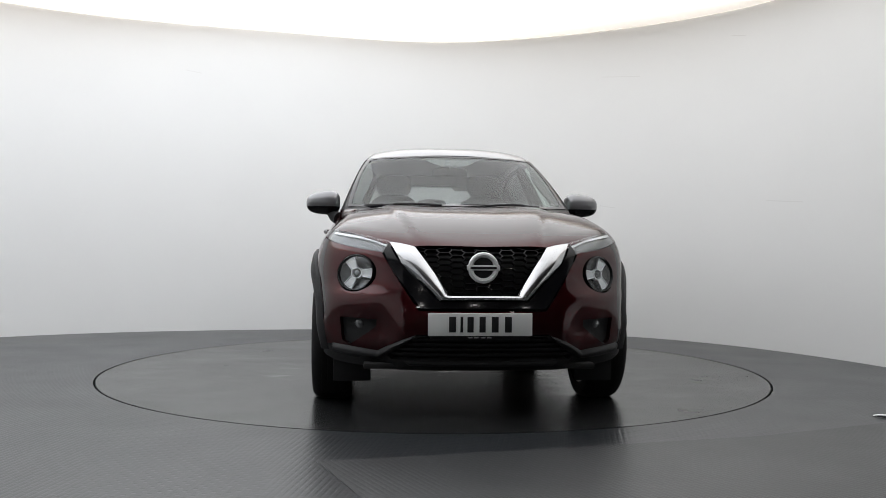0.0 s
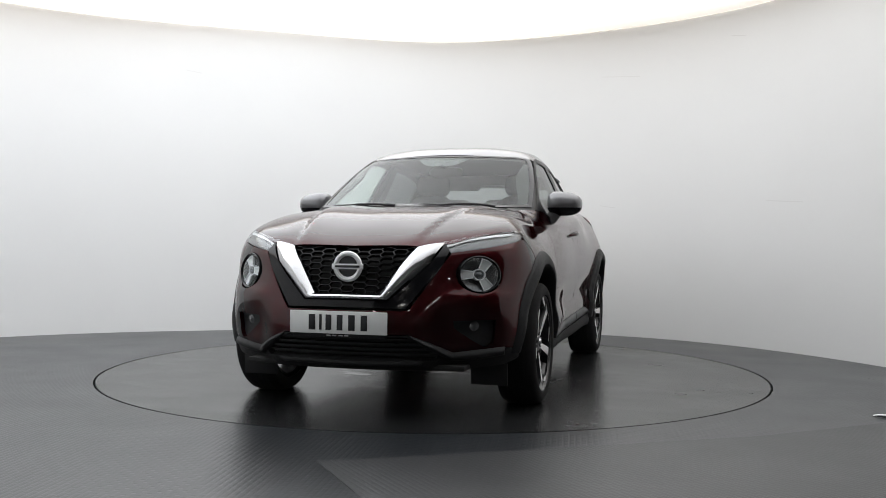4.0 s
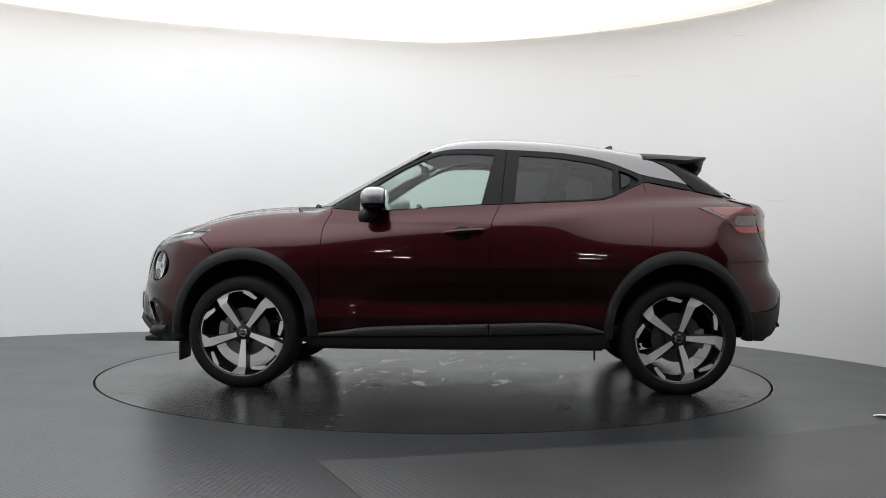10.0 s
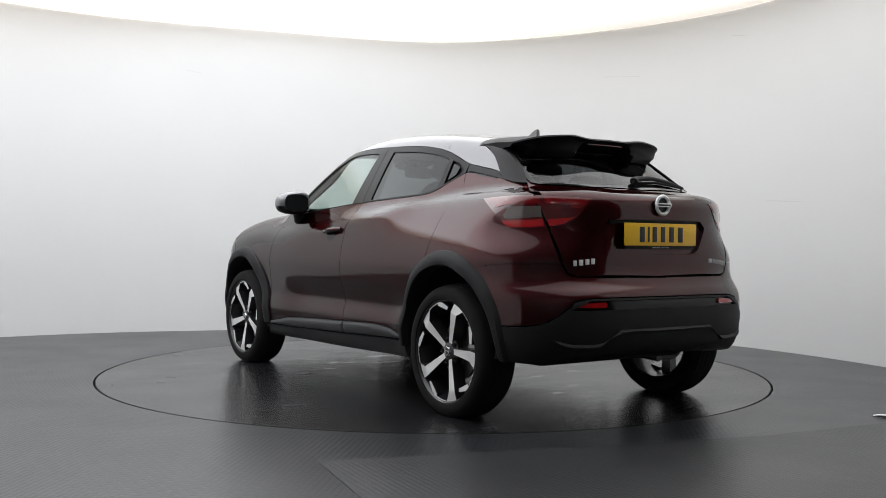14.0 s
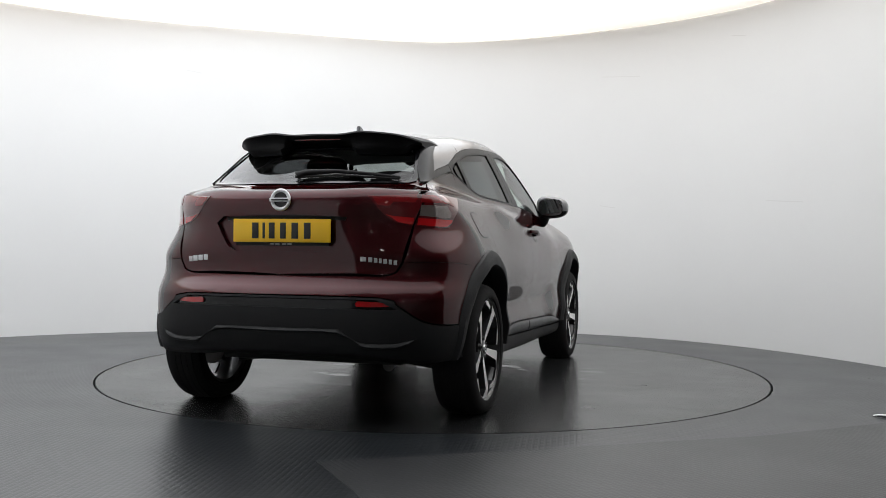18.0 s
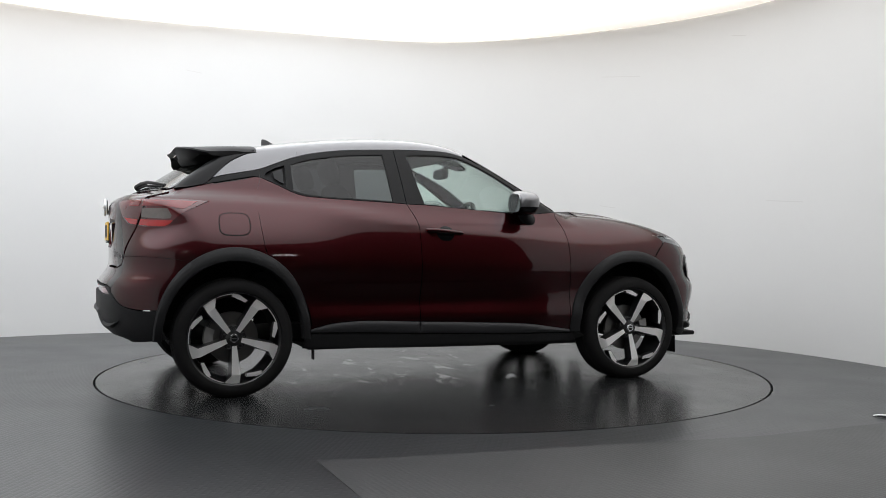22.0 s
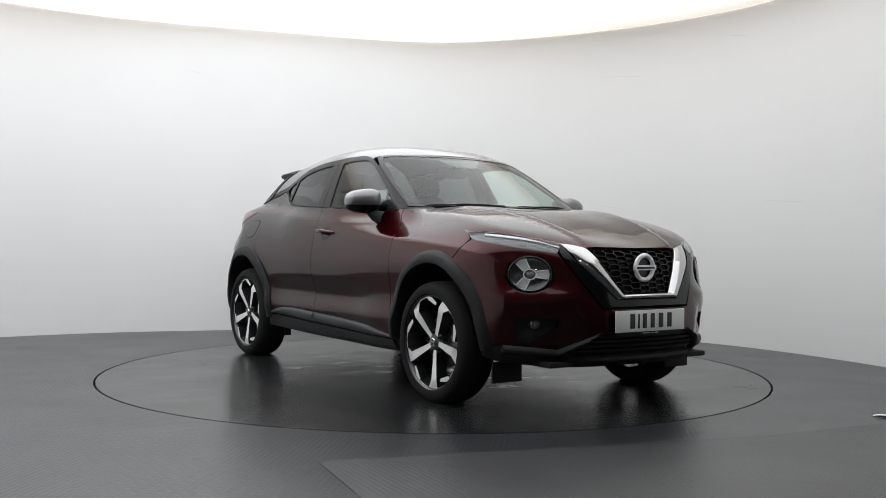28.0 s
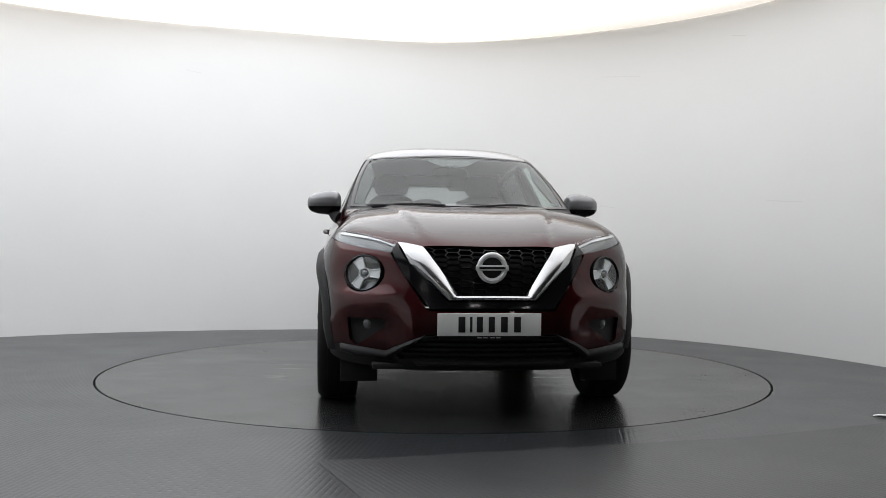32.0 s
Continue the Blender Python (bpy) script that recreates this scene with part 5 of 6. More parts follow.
    panel("roof", ROOF_K, both(roof), SILVER, car, "silver roof panel", res=0.04, gap=0.0)
    panel("roof_lining", ROOF_K, both(roof) * (0.97, 1.0), LINING, car, "pale grey roof lining", off=-0.03, res=0.08, flange=0.002)
    bm = bmesh.new()
    z0 = float(roof_z(-1.0)) - 0.004
    prism(bm, [(-0.92, z0), (-0.98, z0 + 0.020), (-1.03, z0 + 0.047), (-1.055, z0 + 0.050), (-1.06, z0 - 0.010)], 0.022, Matrix(((1, 0, 0, 0), (0, 0, 1, -0.011), (0, 1, 0, 0), (0, 0, 0, 1))))
    bmesh.ops.translate(bm, verts=bm.verts, vec=(0.04, 0, float(roof_z(-0.96) - roof_z(-1.0))))
    bmesh.ops.bevel(bm, geom=bm.edges[:], offset=0.004, segments=2, affect="EDGES")
    part("aerial_fin", bm, SILVER, car, "silver shark-fin aerial")


def rear_end():
    K, T = "cylR", TAIL_K
    hx = lambda y, z: (-1.835 + 0.50 * y * y + (z - 1.185) * 1.52, y, z)
    gate = fl(T, [(-1.86, 0.0, 1.180), (-1.80, 0.35, 1.186), (-1.70, 0.55, 1.196)], [(-1.70, 0.55, 1.196), (-1.66, 0.61, 1.180), (-1.70, 0.632, 1.150), rp(0.646, 1.125)], [rp(0.646, 1.125), rp(0.630, 0.975), rp(0.600, 0.80)], [rp(0.600, 0.80), rp(0.572, 0.752), rp(0.515, 0.737)], [rp(0.515, 0.737), rp(0.0, 0.734)], closed=False)
    rec = fl(T, [(-1.99, 0.0, 1.030), (-1.98, 0.335, 1.028)], [(-1.98, 0.335, 1.028), (-1.97, 0.375, 0.995)], [(-1.97, 0.375, 0.995), (-1.96, 0.30, 0.865), (-1.96, 0.24, 0.845)], [(-1.96, 0.24, 0.845), (-1.968, 0.0, 0.845)], closed=False)
    tail = panel("tailgate", T, both(gate), RED, car, "burgundy tailgate", holes=[both(rec)], flange=0.02, res=0.03)
    panel("plate_recess", T, both(rec), RED, tail, "recess for the plate", off=-0.020, gap=-0.002, flange=0.002, res=0.04)
    # black strip under the ledge: grip slot, and the ledge's shade put into colour
    lipo = fl(T, [(-1.99, 0.0, 1.030), (-1.98, 0.33, 1.028)], [(-1.98, 0.33, 1.028), (-1.98, 0.32, 1.006)], [(-1.98, 0.32, 1.006), (-1.99, 0.0, 1.008)], closed=False)
    panel("grip_shade_strip", T, both(lipo), SATIN_BLACK, tail, "black strip for the grip slot and the ledge's shade", off=-0.012, flange=0.01)
    emblem((-1.996, 0.0, 1.097), -1, 0.046, 0.112)
    plate((-1.985, 0.0, 0.947), -1, PLATE_Y, "yellow rear number plate with plain dark bars")
    for y0, ws, h in ((0.55, (0.026, 0.03, 0.03, 0.028), 0.034), (-0.40, (0.036, 0.024, 0.02, 0.016, 0.022, 0.018, 0.02), 0.028)):
        y = y0
        for w in ws:
            p, n = skin(T, [flat(T, (-1.96, y - w / 2, 0.816))], 0.0)
            m = Matrix.Translation(Vector(p[0])) @ Matrix(((0, 0, -1, 0), (-1, 0, 0, 0), (0, 1, 0, 0), (0, 0, 0, 1)))
            bm = bmesh.new()
            box(bm, (0, 0, 0.001), (w * 0.82, h * 0.8, 0.004), m, 0.001)
            part("badge_bar", bm, SILVER_LETTER if y0 > 0 else DECAL, tail, "plain bar in place of a letter")
            y -= w + 0.004
    # lamps
    for s in (1, -1):
        panel("gutter_panel", HATCH_K, fl(HATCH_K, [(-1.80, 0.48, 1.176), (-1.72, 0.64, 1.135)], [(-1.72, 0.64, 1.135), (-1.52, 0.72, 1.170), (-1.43, 0.67, 1.232)], [(-1.43, 0.67, 1.232), (-1.64, 0.52, 1.196), (-1.80, 0.48, 1.176)], step=0.02), RED, car, "burgundy gutter below the rear window's corner", off=-0.006, side=s, flange=0.002, res=0.02)
        out = fl(K, [(-1.475, 0.80, 1.124), (-1.60, 0.77, 1.130), (-1.76, 0.655, 1.134)], [(-1.76, 0.655, 1.134), rp(0.642, 0.972)], [rp(0.642, 0.972), rp(0.71, 0.967), rp(0.765, 0.966)], [rp(0.765, 0.966), (-1.61, 0.79, 1.045), (-1.475, 0.80, 1.124)], step=0.02)
        lamp = panel("tail_lamp", K, out, LENS_DARK, car, "angular red tail lamp with clear centre", off=0.003, side=s, flange=0.014, res=0.02)
        inn = fl(K, [(-1.76, 0.645, 1.132), rp(0.53, 1.126), rp(0.425, 1.120)], [rp(0.425, 1.120), rp(0.475, 1.06), rp(0.522, 1.010), rp(0.565, 0.985)], [rp(0.565, 0.985), rp(0.630, 0.976)], [rp(0.630, 0.976), (-1.76, 0.645, 1.132)], step=0.02)
        lamp2 = panel("gate_lamp", K, inn, LENS_DARK, tail, "angular red lamp on the tailgate", off=0.003, side=s, flange=0.014, res=0.02)
        for host, runs, mat, lb in ((lamp, ([(-1.54, 0.79, 1.120), rp(0.657, 1.128)], [rp(0.657, 1.128), rp(0.655, 1.088)], [rp(0.655, 1.088), rp(0.755, 1.084), (-1.605, 0.79, 1.072)]), LENS_MID, "bright red upper band"),
                                    (lamp, ([(-1.66, 0.785, 1.008), rp(0.648, 1.016)], [rp(0.648, 1.016), rp(0.645, 0.978)], [rp(0.645, 0.978), rp(0.757, 0.972)]), LENS_RED, "bright red lower band"),
                                    (lamp, ([rp(0.755, 1.078), rp(0.657, 1.080)], [rp(0.657, 1.080), rp(0.652, 1.024)], [rp(0.652, 1.024), rp(0.765, 1.018)]), TAIL_CLEAR, "smoky clear centre"),
                                    (lamp2, ([rp(0.640, 1.128), rp(0.445, 1.117)], [rp(0.445, 1.117), rp(0.478, 1.072), rp(0.535, 1.070)], [rp(0.535, 1.070), rp(0.545, 1.088), rp(0.637, 1.088)]), LENS_MID, "bright red upper band"),
                                    (lamp2, ([rp(0.633, 1.016), rp(0.545, 1.024), rp(0.510, 1.030)], [rp(0.510, 1.030), rp(0.568, 0.990)], [rp(0.568, 0.990), rp(0.630, 0.980)]), LENS_RED, "bright red lower band"),
                                    ):
            panel("lamp_element", K, fl(K, *runs, step=0.02), mat, host, lb, off=0.0045, side=s, flange=0.0015, res=0.02)
        panel("shoulder_fill", ROOF_K, fl(ROOF_K, [(-1.22, 0.735, 1.2), (-1.42, 0.60, 1.2), (-1.68, 0.54, 1.2), (-1.80, 0.49, 1.2)], [(-1.80, 0.49, 1.2), (-1.77, 0.64, 1.1)], [(-1.77, 0.64, 1.1), (-1.55, 0.725, 1.1), (-1.30, 0.755, 1.2)], [(-1.30, 0.755, 1.2), (-1.22, 0.735, 1.2)], step=0.02), RED, car, "burgundy shoulder under the window's corner", off=-0.005, side=s, flange=0.002, res=0.02)
    # glass, its black frame, spoiler
    fr_o = [[hx(0, 1.178), hx(0.35, 1.182), hx(0.55, 1.192), hx(0.578, 1.205)], [hx(0.578, 1.205), hx(0.572, 1.28), hx(0.548, 1.36), hx(0.50, 1.43)], [hx(0.50, 1.43), hx(0.0, 1.455)]]
    fr_i = [[hx(0, 1.192), hx(0.35, 1.197), hx(0.53, 1.206)], [hx(0.53, 1.206), hx(0.548, 1.222), hx(0.525, 1.30), hx(0.485, 1.38)], [hx(0.485, 1.38), hx(0.3, 1.385), hx(0.0, 1.39)]]
    frame_ob = panel("hatch_frame", HATCH_K, both(fl(HATCH_K, *fr_o, closed=False)), GLOSS_BLACK, car, "gloss black rear window frame", holes=[both(fl(HATCH_K, *fr_i, closed=False))], off=0.001)
    g = panel("rear_window", HATCH_K, both(fl(HATCH_K, *fr_i, closed=False)), GLASS_REAR, car, "dark tinted rear window", off=-0.004, flange=0.004, gap=-0.002, res=0.05)
    g.visible_shadow = False
    bm = bmesh.new()
    tipx = even([(0, -1.605), (0.25, -1.60), (0.40, -1.565), (0.48, -1.51), (0.53, -1.43)])
    tipz = even([(0, 1.462), (0.17, 1.463), (0.22, 1.470), (0.35, 1.466), (0.46, 1.452), (0.53, 1.430)])
    rows = []
    for y in np.linspace(-0.53, 0.53, 55):
        tx, tz = float(tipx(y)), float(tipz(y))
        w = min(1, max(0, (abs(y) - 0.42) / 0.12))
        w = w * w * (3 - 2 * w)
        gx = -1.835 + 0.50 * y * y + (1.40 - 1.185) * 1.52
        # two pods hang under the tip, down to the glass
        pod = min(1, max(0, (abs(y) - 0.165) / 0.05)) * min(1, max(0, (0.505 - abs(y)) / 0.06))
        pod = pod * pod * (3 - 2 * pod)
        bx, bz = (1 - w) * (gx - 0.01 - 0.062 * pod) + w * -1.275, (1 - w) * (1.405 - 0.048 * pod) + w * 1.385
        za, zb = skin(ROOF_K, [flat(ROOF_K, (x, y, 1.45)) for x in (-1.12, -1.145)])[0][:, 2]
        sec = [(-1.12, float(za) - 0.012), (-1.145, float(zb) + 0.003), (-1.28, 0.5 * (float(zb) + tz) + 0.008), (tx + 0.07, tz + 0.004), (tx + 0.008, tz + 0.001), (tx, tz - 0.007), (tx + 0.016, tz - 0.020), (tx + 0.020 + 0.010 * pod, tz - 0.022 - 0.045 * pod), (0.5 * (tx + bx) + 0.004, 0.5 * (tz - 0.02 + bz) + 0.004 - 0.022 * pod), (bx, bz), (bx + 0.06, bz - 0.004)]
        rows.append([bm.verts.new((x, y, z)) for x, z in sec])
    k = len(rows[0])
    for a, b in zip(rows, rows[1:]):
        for j in range(k):
            bm.faces.new((a[j], a[(j + 1) % k], b[(j + 1) % k], b[j]))
    bm.faces.new(rows[0]), bm.faces.new(rows[-1][::-1])
    sp = part("spoiler", bm, SATIN_BLACK, car, "satin black roof spoiler with two pods over the rear window")
    bm = bmesh.new()
    box(bm, (-1.572, 0, 1.437), (0.014, 0.26, 0.014), bevel=0.003)
    part("brake_light", bm, LENS_MID, sp, "red high brake light")
    # wiper
    bm = bmesh.new()
    p0, n0 = (np.array(v[0]) for v in skin(HATCH_K, [flat(HATCH_K, hx(0.03, 1.205))]))
    pts = [skin(HATCH_K, [flat(HATCH_K, hx(y, z))], d)[0][0] for y, z, d in ((0.01, 1.212, 0.016), (-0.03, 1.226, 0.022), (-0.18, 1.236, 0.020), (-0.36, 1.226, 0.015), (-0.50, 1.214, 0.011))]
    tube(bm, [tuple(p) for p in pts], [0.022, 0.016, 0.011, 0.009, 0.005], 10)
    wiper = part("rear_wiper", bm, CLAD, car, "black rear wiper arm")
    bm = bmesh.new()
    pts = [skin(HATCH_K, [flat(HATCH_K, hx(y, z))], 0.010)[0][0] for y, z in ((0.02, 1.212), (-0.20, 1.222), (-0.50, 1.206))]
    tube(bm, [tuple(p) for p in pts], 0.007, 6)
    part("wiper_blade", bm, RUBBER, wiper)
    # bumper: burgundy above, black below with a lighter blade
    q_low = [rp(0.607, 0.80), rp(0.77, 0.80), (-1.66, 0.84, 0.79), (-1.55, 0.86, 0.77)]
    top = [[rp(0.0, 0.728), rp(0.515, 0.731)], [rp(0.515, 0.731), rp(0.577, 0.748), rp(0.607, 0.796)], q_low]
    blk = [(-1.705, 0.865, 0.50), rp(0.78, 0.505), rp(0.70, 0.530), rp(0.60, 0.600), rp(0.52, 0.634), rp(0.0, 0.638)]
    red = fl(K, *top, [(x, 0.86, z) for x, z in arc(-WB, HUB, 0.45, 120, 157, 8, 0.045)], blk, closed=False)
    bumper = panel("rear_bumper", K, both(red), RED, car, "burgundy rear bumper cover", res=0.03, gap=0.0008)
    black = fl(K, [rp(0.0, 0.634), rp(0.52, 0.630), rp(0.60, 0.596), rp(0.70, 0.526), rp(0.78, 0.501), (-1.705, 0.865, 0.496)], [(-1.705, 0.865, 0.496), (-1.72, 0.86, 0.38), (-1.70, 0.86, 0.335)], [(-1.70, 0.86, 0.335), rp(0.72, 0.315), rp(0.50, 0.318), rp(0.33, 0.335), rp(0.0, 0.337)], closed=False)
    slot = fl(K, [rp(0.0, 0.622), rp(0.50, 0.620)], [rp(0.50, 0.620), rp(0.60, 0.577)], [rp(0.60, 0.577), rp(0.4, 0.578), rp(0.0, 0.580)], closed=False)
    low = panel("lower_bumper", K, both(black), CLAD, car, "black plastic lower rear bumper", off=0.003, holes=[both(slot)], res=0.03)
    panel("bumper_slot", K, both(slot), GLOSS_BLACK, low, "dark slot across the rear bumper", off=-0.012, gap=-0.003, flange=0.002)
    for s in (1, -1):
        r = fl(K, [rp(0.415, 0.618), rp(0.555, 0.612)], [rp(0.555, 0.612), rp(0.578, 0.598), rp(0.56, 0.588)], [rp(0.56, 0.588), rp(0.41, 0.588)], step=0.015)
        panel("reflector", K, r, LENS_RED, low, "red rear reflector", off=-0.002, side=s, flange=0.008, res=0.02)
    skid = fl(K, [rp(0.0, 0.482), rp(0.325, 0.482)], [rp(0.325, 0.482), rp(0.43, 0.420), rp(0.59, 0.418)], [rp(0.59, 0.418), rp(0.685, 0.440)], [rp(0.685, 0.440), rp(0.60, 0.390), rp(0.44, 0.392)], [rp(0.44, 0.392), rp(0.32, 0.456), rp(0.0, 0.456)], closed=False)
    panel("skid_blade", K, both(skid), CLAD_LIGHT, low, "satin grey rear skid blade", off=0.006, flange=0.02, res=0.012, dome=(0.014, 0.012))
    bm = bmesh.new()
    tube(bm, [(-1.3, -0.35, 0.26), (-1.50, -0.40, 0.27), (-1.60, -0.42, 0.26)], 0.03, 14)
    part("exhaust_pipe", bm, STEEL, car, "dull steel exhaust pipe")


def mirrors_and_handles(s):
    flip = Matrix.Diagonal((1, s, 1, 1))
    mid = Vector((0.515, 0.868, 1.153))

    def shape(x, y, z):
        k = 1 - 0.16 * max(0, -z) - 0.10 * y * (1 if z < 0 else 0.6)
        return x * k * (1.0 - 0.12 * y), y, z * (1 - 0.16 * y) - 0.05 * y
    foot = bmesh.new()
    tube(foot, [(0.60, 0.76, 1.045), (0.56, 0.79, 1.06), (0.53, 0.81, 1.10)], [0.045, 0.038, 0.04], 14, flip)
    base = part("wing_mirror", foot, CLAD, car, "wing mirror with silver cap on a black foot")
    for nm, mat, lo, hi, lb in (("mirror_cap", SILVER, 1.128, 9, "silver mirror cap"), ("mirror_shell", GLOSS_BLACK, -9, 1.128, "gloss black mirror underside")):
        bm = bmesh.new()
        soft_block(bm, mid, (0.178, 0.222, 0.154), None, 2.9, 40, 28, shape)
        for z, up in ((lo, False), (hi, True)):
            if abs(z) < 5:
                bmesh.ops.bisect_plane(bm, geom=bm.verts[:] + bm.edges[:] + bm.faces[:], plane_co=(0, 0, z), plane_no=(0, 0, 1 if up else -1), clear_outer=True)
        # flat back for the glass
        for v in bm.verts:
            v.co.x = max(v.co.x, 0.447)
            v.co = flip @ v.co
        part(nm, bm, mat, base, lb)
    bm = bmesh.new()
    prism(bm, [(0.085 * math.copysign(abs(math.cos(a)) ** 0.6, math.cos(a)), 0.058 * math.copysign(abs(math.sin(a)) ** 0.6, math.sin(a))) for a in np.linspace(0, 2 * math.pi, 33)[:-1]], 0.004, flip @ Matrix.Translation((0.4445, 0.866, 1.152)) @ Matrix(((0, 0, -1, 0), (1, 0, 0, 0), (0, 1, 0, 0), (0, 0, 0, 1))))
    part("mirror_glass", bm, MIRROR, base, "mirror glass", smooth=False)
    # front door handle; its finger bowl is a flat disc, the hollow's shade as colour
    c = (-0.018, 0.952)
    pts = [[(c[0] + 0.058 * math.cos(a), c[1] + 0.046 * math.sin(a)) for a in np.linspace(0, 2 * math.pi, 25)[:-1]]]
    panel("bowl_shade_disc", "side", path(pts, 0.02), GLOSS_BLACK, car, "flat black disc in place of the finger bowl's shade", off=0.001, side=s, gap=0, flange=0.001, res=0.015)
    ys = lambda x, z: float(skin("side", [(x, z)])[0][0][1])
    bm = bmesh.new()
    tube(bm, [(0.098, ys(0.098, 0.956) + 0.004, 0.956), (0.06, ys(0.06, 0.960) + 0.022, 0.960), (-0.02, ys(-0.02, 0.965) + 0.030, 0.966), (-0.10, ys(-0.10, 0.97) + 0.026, 0.971), (-0.143, ys(-0.143, 0.972) + 0.006, 0.973)], [0.007, 0.012, 0.0145, 0.015, 0.012], 12, flip)
    part("door_handle", bm, RED, car, "burgundy pull handle")


def wheel_rims(cx, s, phase):
    """One wheel: tyre, black rim, five machined spokes, disc and caliper. Spokes lean the same way seen from outside on either side."""
    m = Matrix.Translation((cx, s * 0.872, HUB)) @ Matrix(((-s, 0, 0, 0), (0, 0, s, 0), (0, 1, 0, 0), (0, 0, 0, 1)))
    bm = bmesh.new()
    lathe(bm, [(0.270, 0.0), (0.266, 0.004), (0.261, 0.0), (0.252, -0.020), (0.238, -0.06), (0.230, -0.12), (0.238, -0.19), (0.256, -0.20)], m, 96)
    w = part("wheel", bm, RIM_BLACK, car, "alloy wheel, black with five bright machined spokes")
    bm = bmesh.new()
    lathe(bm, [(0.268, 0.002), (0.272, 0.009), (0.286, 0.013), (0.310, 0.010), (0.326, 0.0), (0.336, -0.014), (0.341, -0.035), (0.343, -0.060), (0.343, -0.150), (0.340, -0.178), (0.325, -0.205), (0.29, -0.213), (0.262, -0.205)], m, 96)
    part("tyre", bm, RUBBER, w, "black road tyre")
    bm = bmesh.new()
    for z in (-0.055, -0.089, -0.123, -0.157):
        lathe(bm, [(0.3425, z - 0.013), (0.3450, z - 0.012), (0.3450, z + 0.012), (0.3425, z + 0.013)], m, 96)
    part("tread", bm, RUBBER, w, "tyre tread", smooth=False)
    R = 0.263
    turned = lambda deg, r: (r * math.sin(radians(deg)), -r * math.cos(radians(deg)))
    for k in range(5):
        face, body, edge = bmesh.new(), bmesh.new(), bmesh.new()
        q = m @ Matrix.Rotation(radians(phase + 90 + 72 * k), 4, "Z")
        at = lambda p, z: q @ Vector((p[0] * R, p[1] * R, z))
        # blade: narrow at the hub, with a folded foot that runs out along the rim
        hub_a, hub_b, knee_a, knee_b = (0.052, -0.15), (-0.050, -0.15), (0.082, -0.80), (-0.112, -0.79)
        foot = [turned(d, 0.988) for d in (3.0, -2, -7, -12, -16.5)]
        hz, kz, fz = -0.026, -0.003, -0.010
        va, vb, ka, kb = at(hub_a, hz), at(hub_b, hz), at(knee_a, kz), at(knee_b, kz)
        blade = [face.verts.new(p) for p in (va, ka, kb, vb)]
        face.faces.new(blade)
        rim = [face.verts.new(at(p, fz)) for p in foot]
        for a, b in zip(rim[:2], rim[1:3]):
            face.faces.new((blade[1], a, b))
        face.faces.new((blade[1], rim[2], blade[2]))
        for a, b in zip(rim[2:], rim[3:]):
            face.faces.new((blade[2], a, b))
        out = [hub_a, knee_a, *foot, knee_b, hub_b]
        tops = [hz, kz, *[fz] * len(foot), kz, hz]
        n = len(out)
        lo = [body.verts.new(at((x + (0.035 if x > 0 else -0.035) * (y > -0.9), y), -0.075)) for x, y in out]
        hi = [body.verts.new(at(p, z - 0.002)) for p, z in zip(out, tops)]
        for i in range(n):
            body.faces.new((lo[i], lo[(i + 1) % n], hi[(i + 1) % n], hi[i]))
        body.faces.new(lo[::-1])
        # thin bright line on along the rim, ending in a short straight bar before the next spoke
        line = [(d, 0.962, 0.988) for d in np.linspace(-16.5, -38, 7)]
        line = [(turned(d, a), turned(d, b)) for d, a, b in line]
        bar = [turned(-36, 0.925), turned(-38, 0.988), turned(-46, 0.962), turned(-58.5, 0.875), turned(-56, 0.815)]
        ins, outs = ([edge.verts.new(at(p[j], -0.006)) for p in line] for j in (0, 1))
        for i in range(len(line) - 1):
            edge.faces.new((ins[i], ins[i + 1], outs[i + 1], outs[i]))
        edge.faces.new([edge.verts.new(at(p, -0.005)) for p in bar])
        for shape in (bar, [p[1] for p in line] + [p[0] for p in line[::-1]]):
            prism(body, [(x * R, y * R) for x, y in shape], 0.055, q @ Matrix.Translation((0, 0, -0.0625)))
        part("spoke_side", body, RIM_BLACK, w, "black sides of a spoke", smooth=False)
        part("spoke", face, ALLOY, w, "bright machined spoke face", smooth=False)
        part("rim_sickle", edge, ALLOY, w, "bright machined line and bar along the rim", smooth=False)
        bm = bmesh.new()
        lathe(bm, [(0.0085, -0.020), (0.0105, -0.018), (0.0125, -0.022), (0.0125, -0.05)], q @ Matrix.Translation((*[v * R for v in turned(36, 0.215)], 0)), 12)
        lathe(bm, [(0.001, -0.040), (0.008, -0.042), (0.0085, -0.05)], q @ Matrix.Translation((*[v * R for v in turned(36, 0.215)], 0)), 6)
        part("wheel_bolt", bm, RIM_BLACK, w, "black wheel bolt in its recess")
    bm = bmesh.new()
    lathe(bm, [(0.001, -0.016), (0.030, -0.018), (0.046, -0.026), (0.072, -0.034), (0.074, -0.07)], m, 40)
    part("hub", bm, RIM_BLACK, w, "black hub")
    bm = bmesh.new()
    lathe(bm, [(0.014, -0.0145), (0.016, -0.010), (0.022, -0.010), (0.026, -0.014), (0.027, -0.02)], m, 28)
    part("hub_cap", bm, CHROME, w, "chrome hub cap")
    bm = bmesh.new()
    box(bm, (0, 0, -0.0125), (0.040, 0.007, 0.004), m, 0.001)
    part("cap_bar", bm, CHROME, w, "plain bar across the hub cap")
    bm = bmesh.new()
    lathe(bm, [(0.05, -0.09), (0.148, -0.09), (0.150, -0.092), (0.150, -0.112), (0.05, -0.112)], m, 48)
    lathe(bm, [(0.001, -0.075), (0.07, -0.078), (0.075, -0.09)], m, 32)
    part("brake_disc", bm, STEEL, w, "steel brake disc")
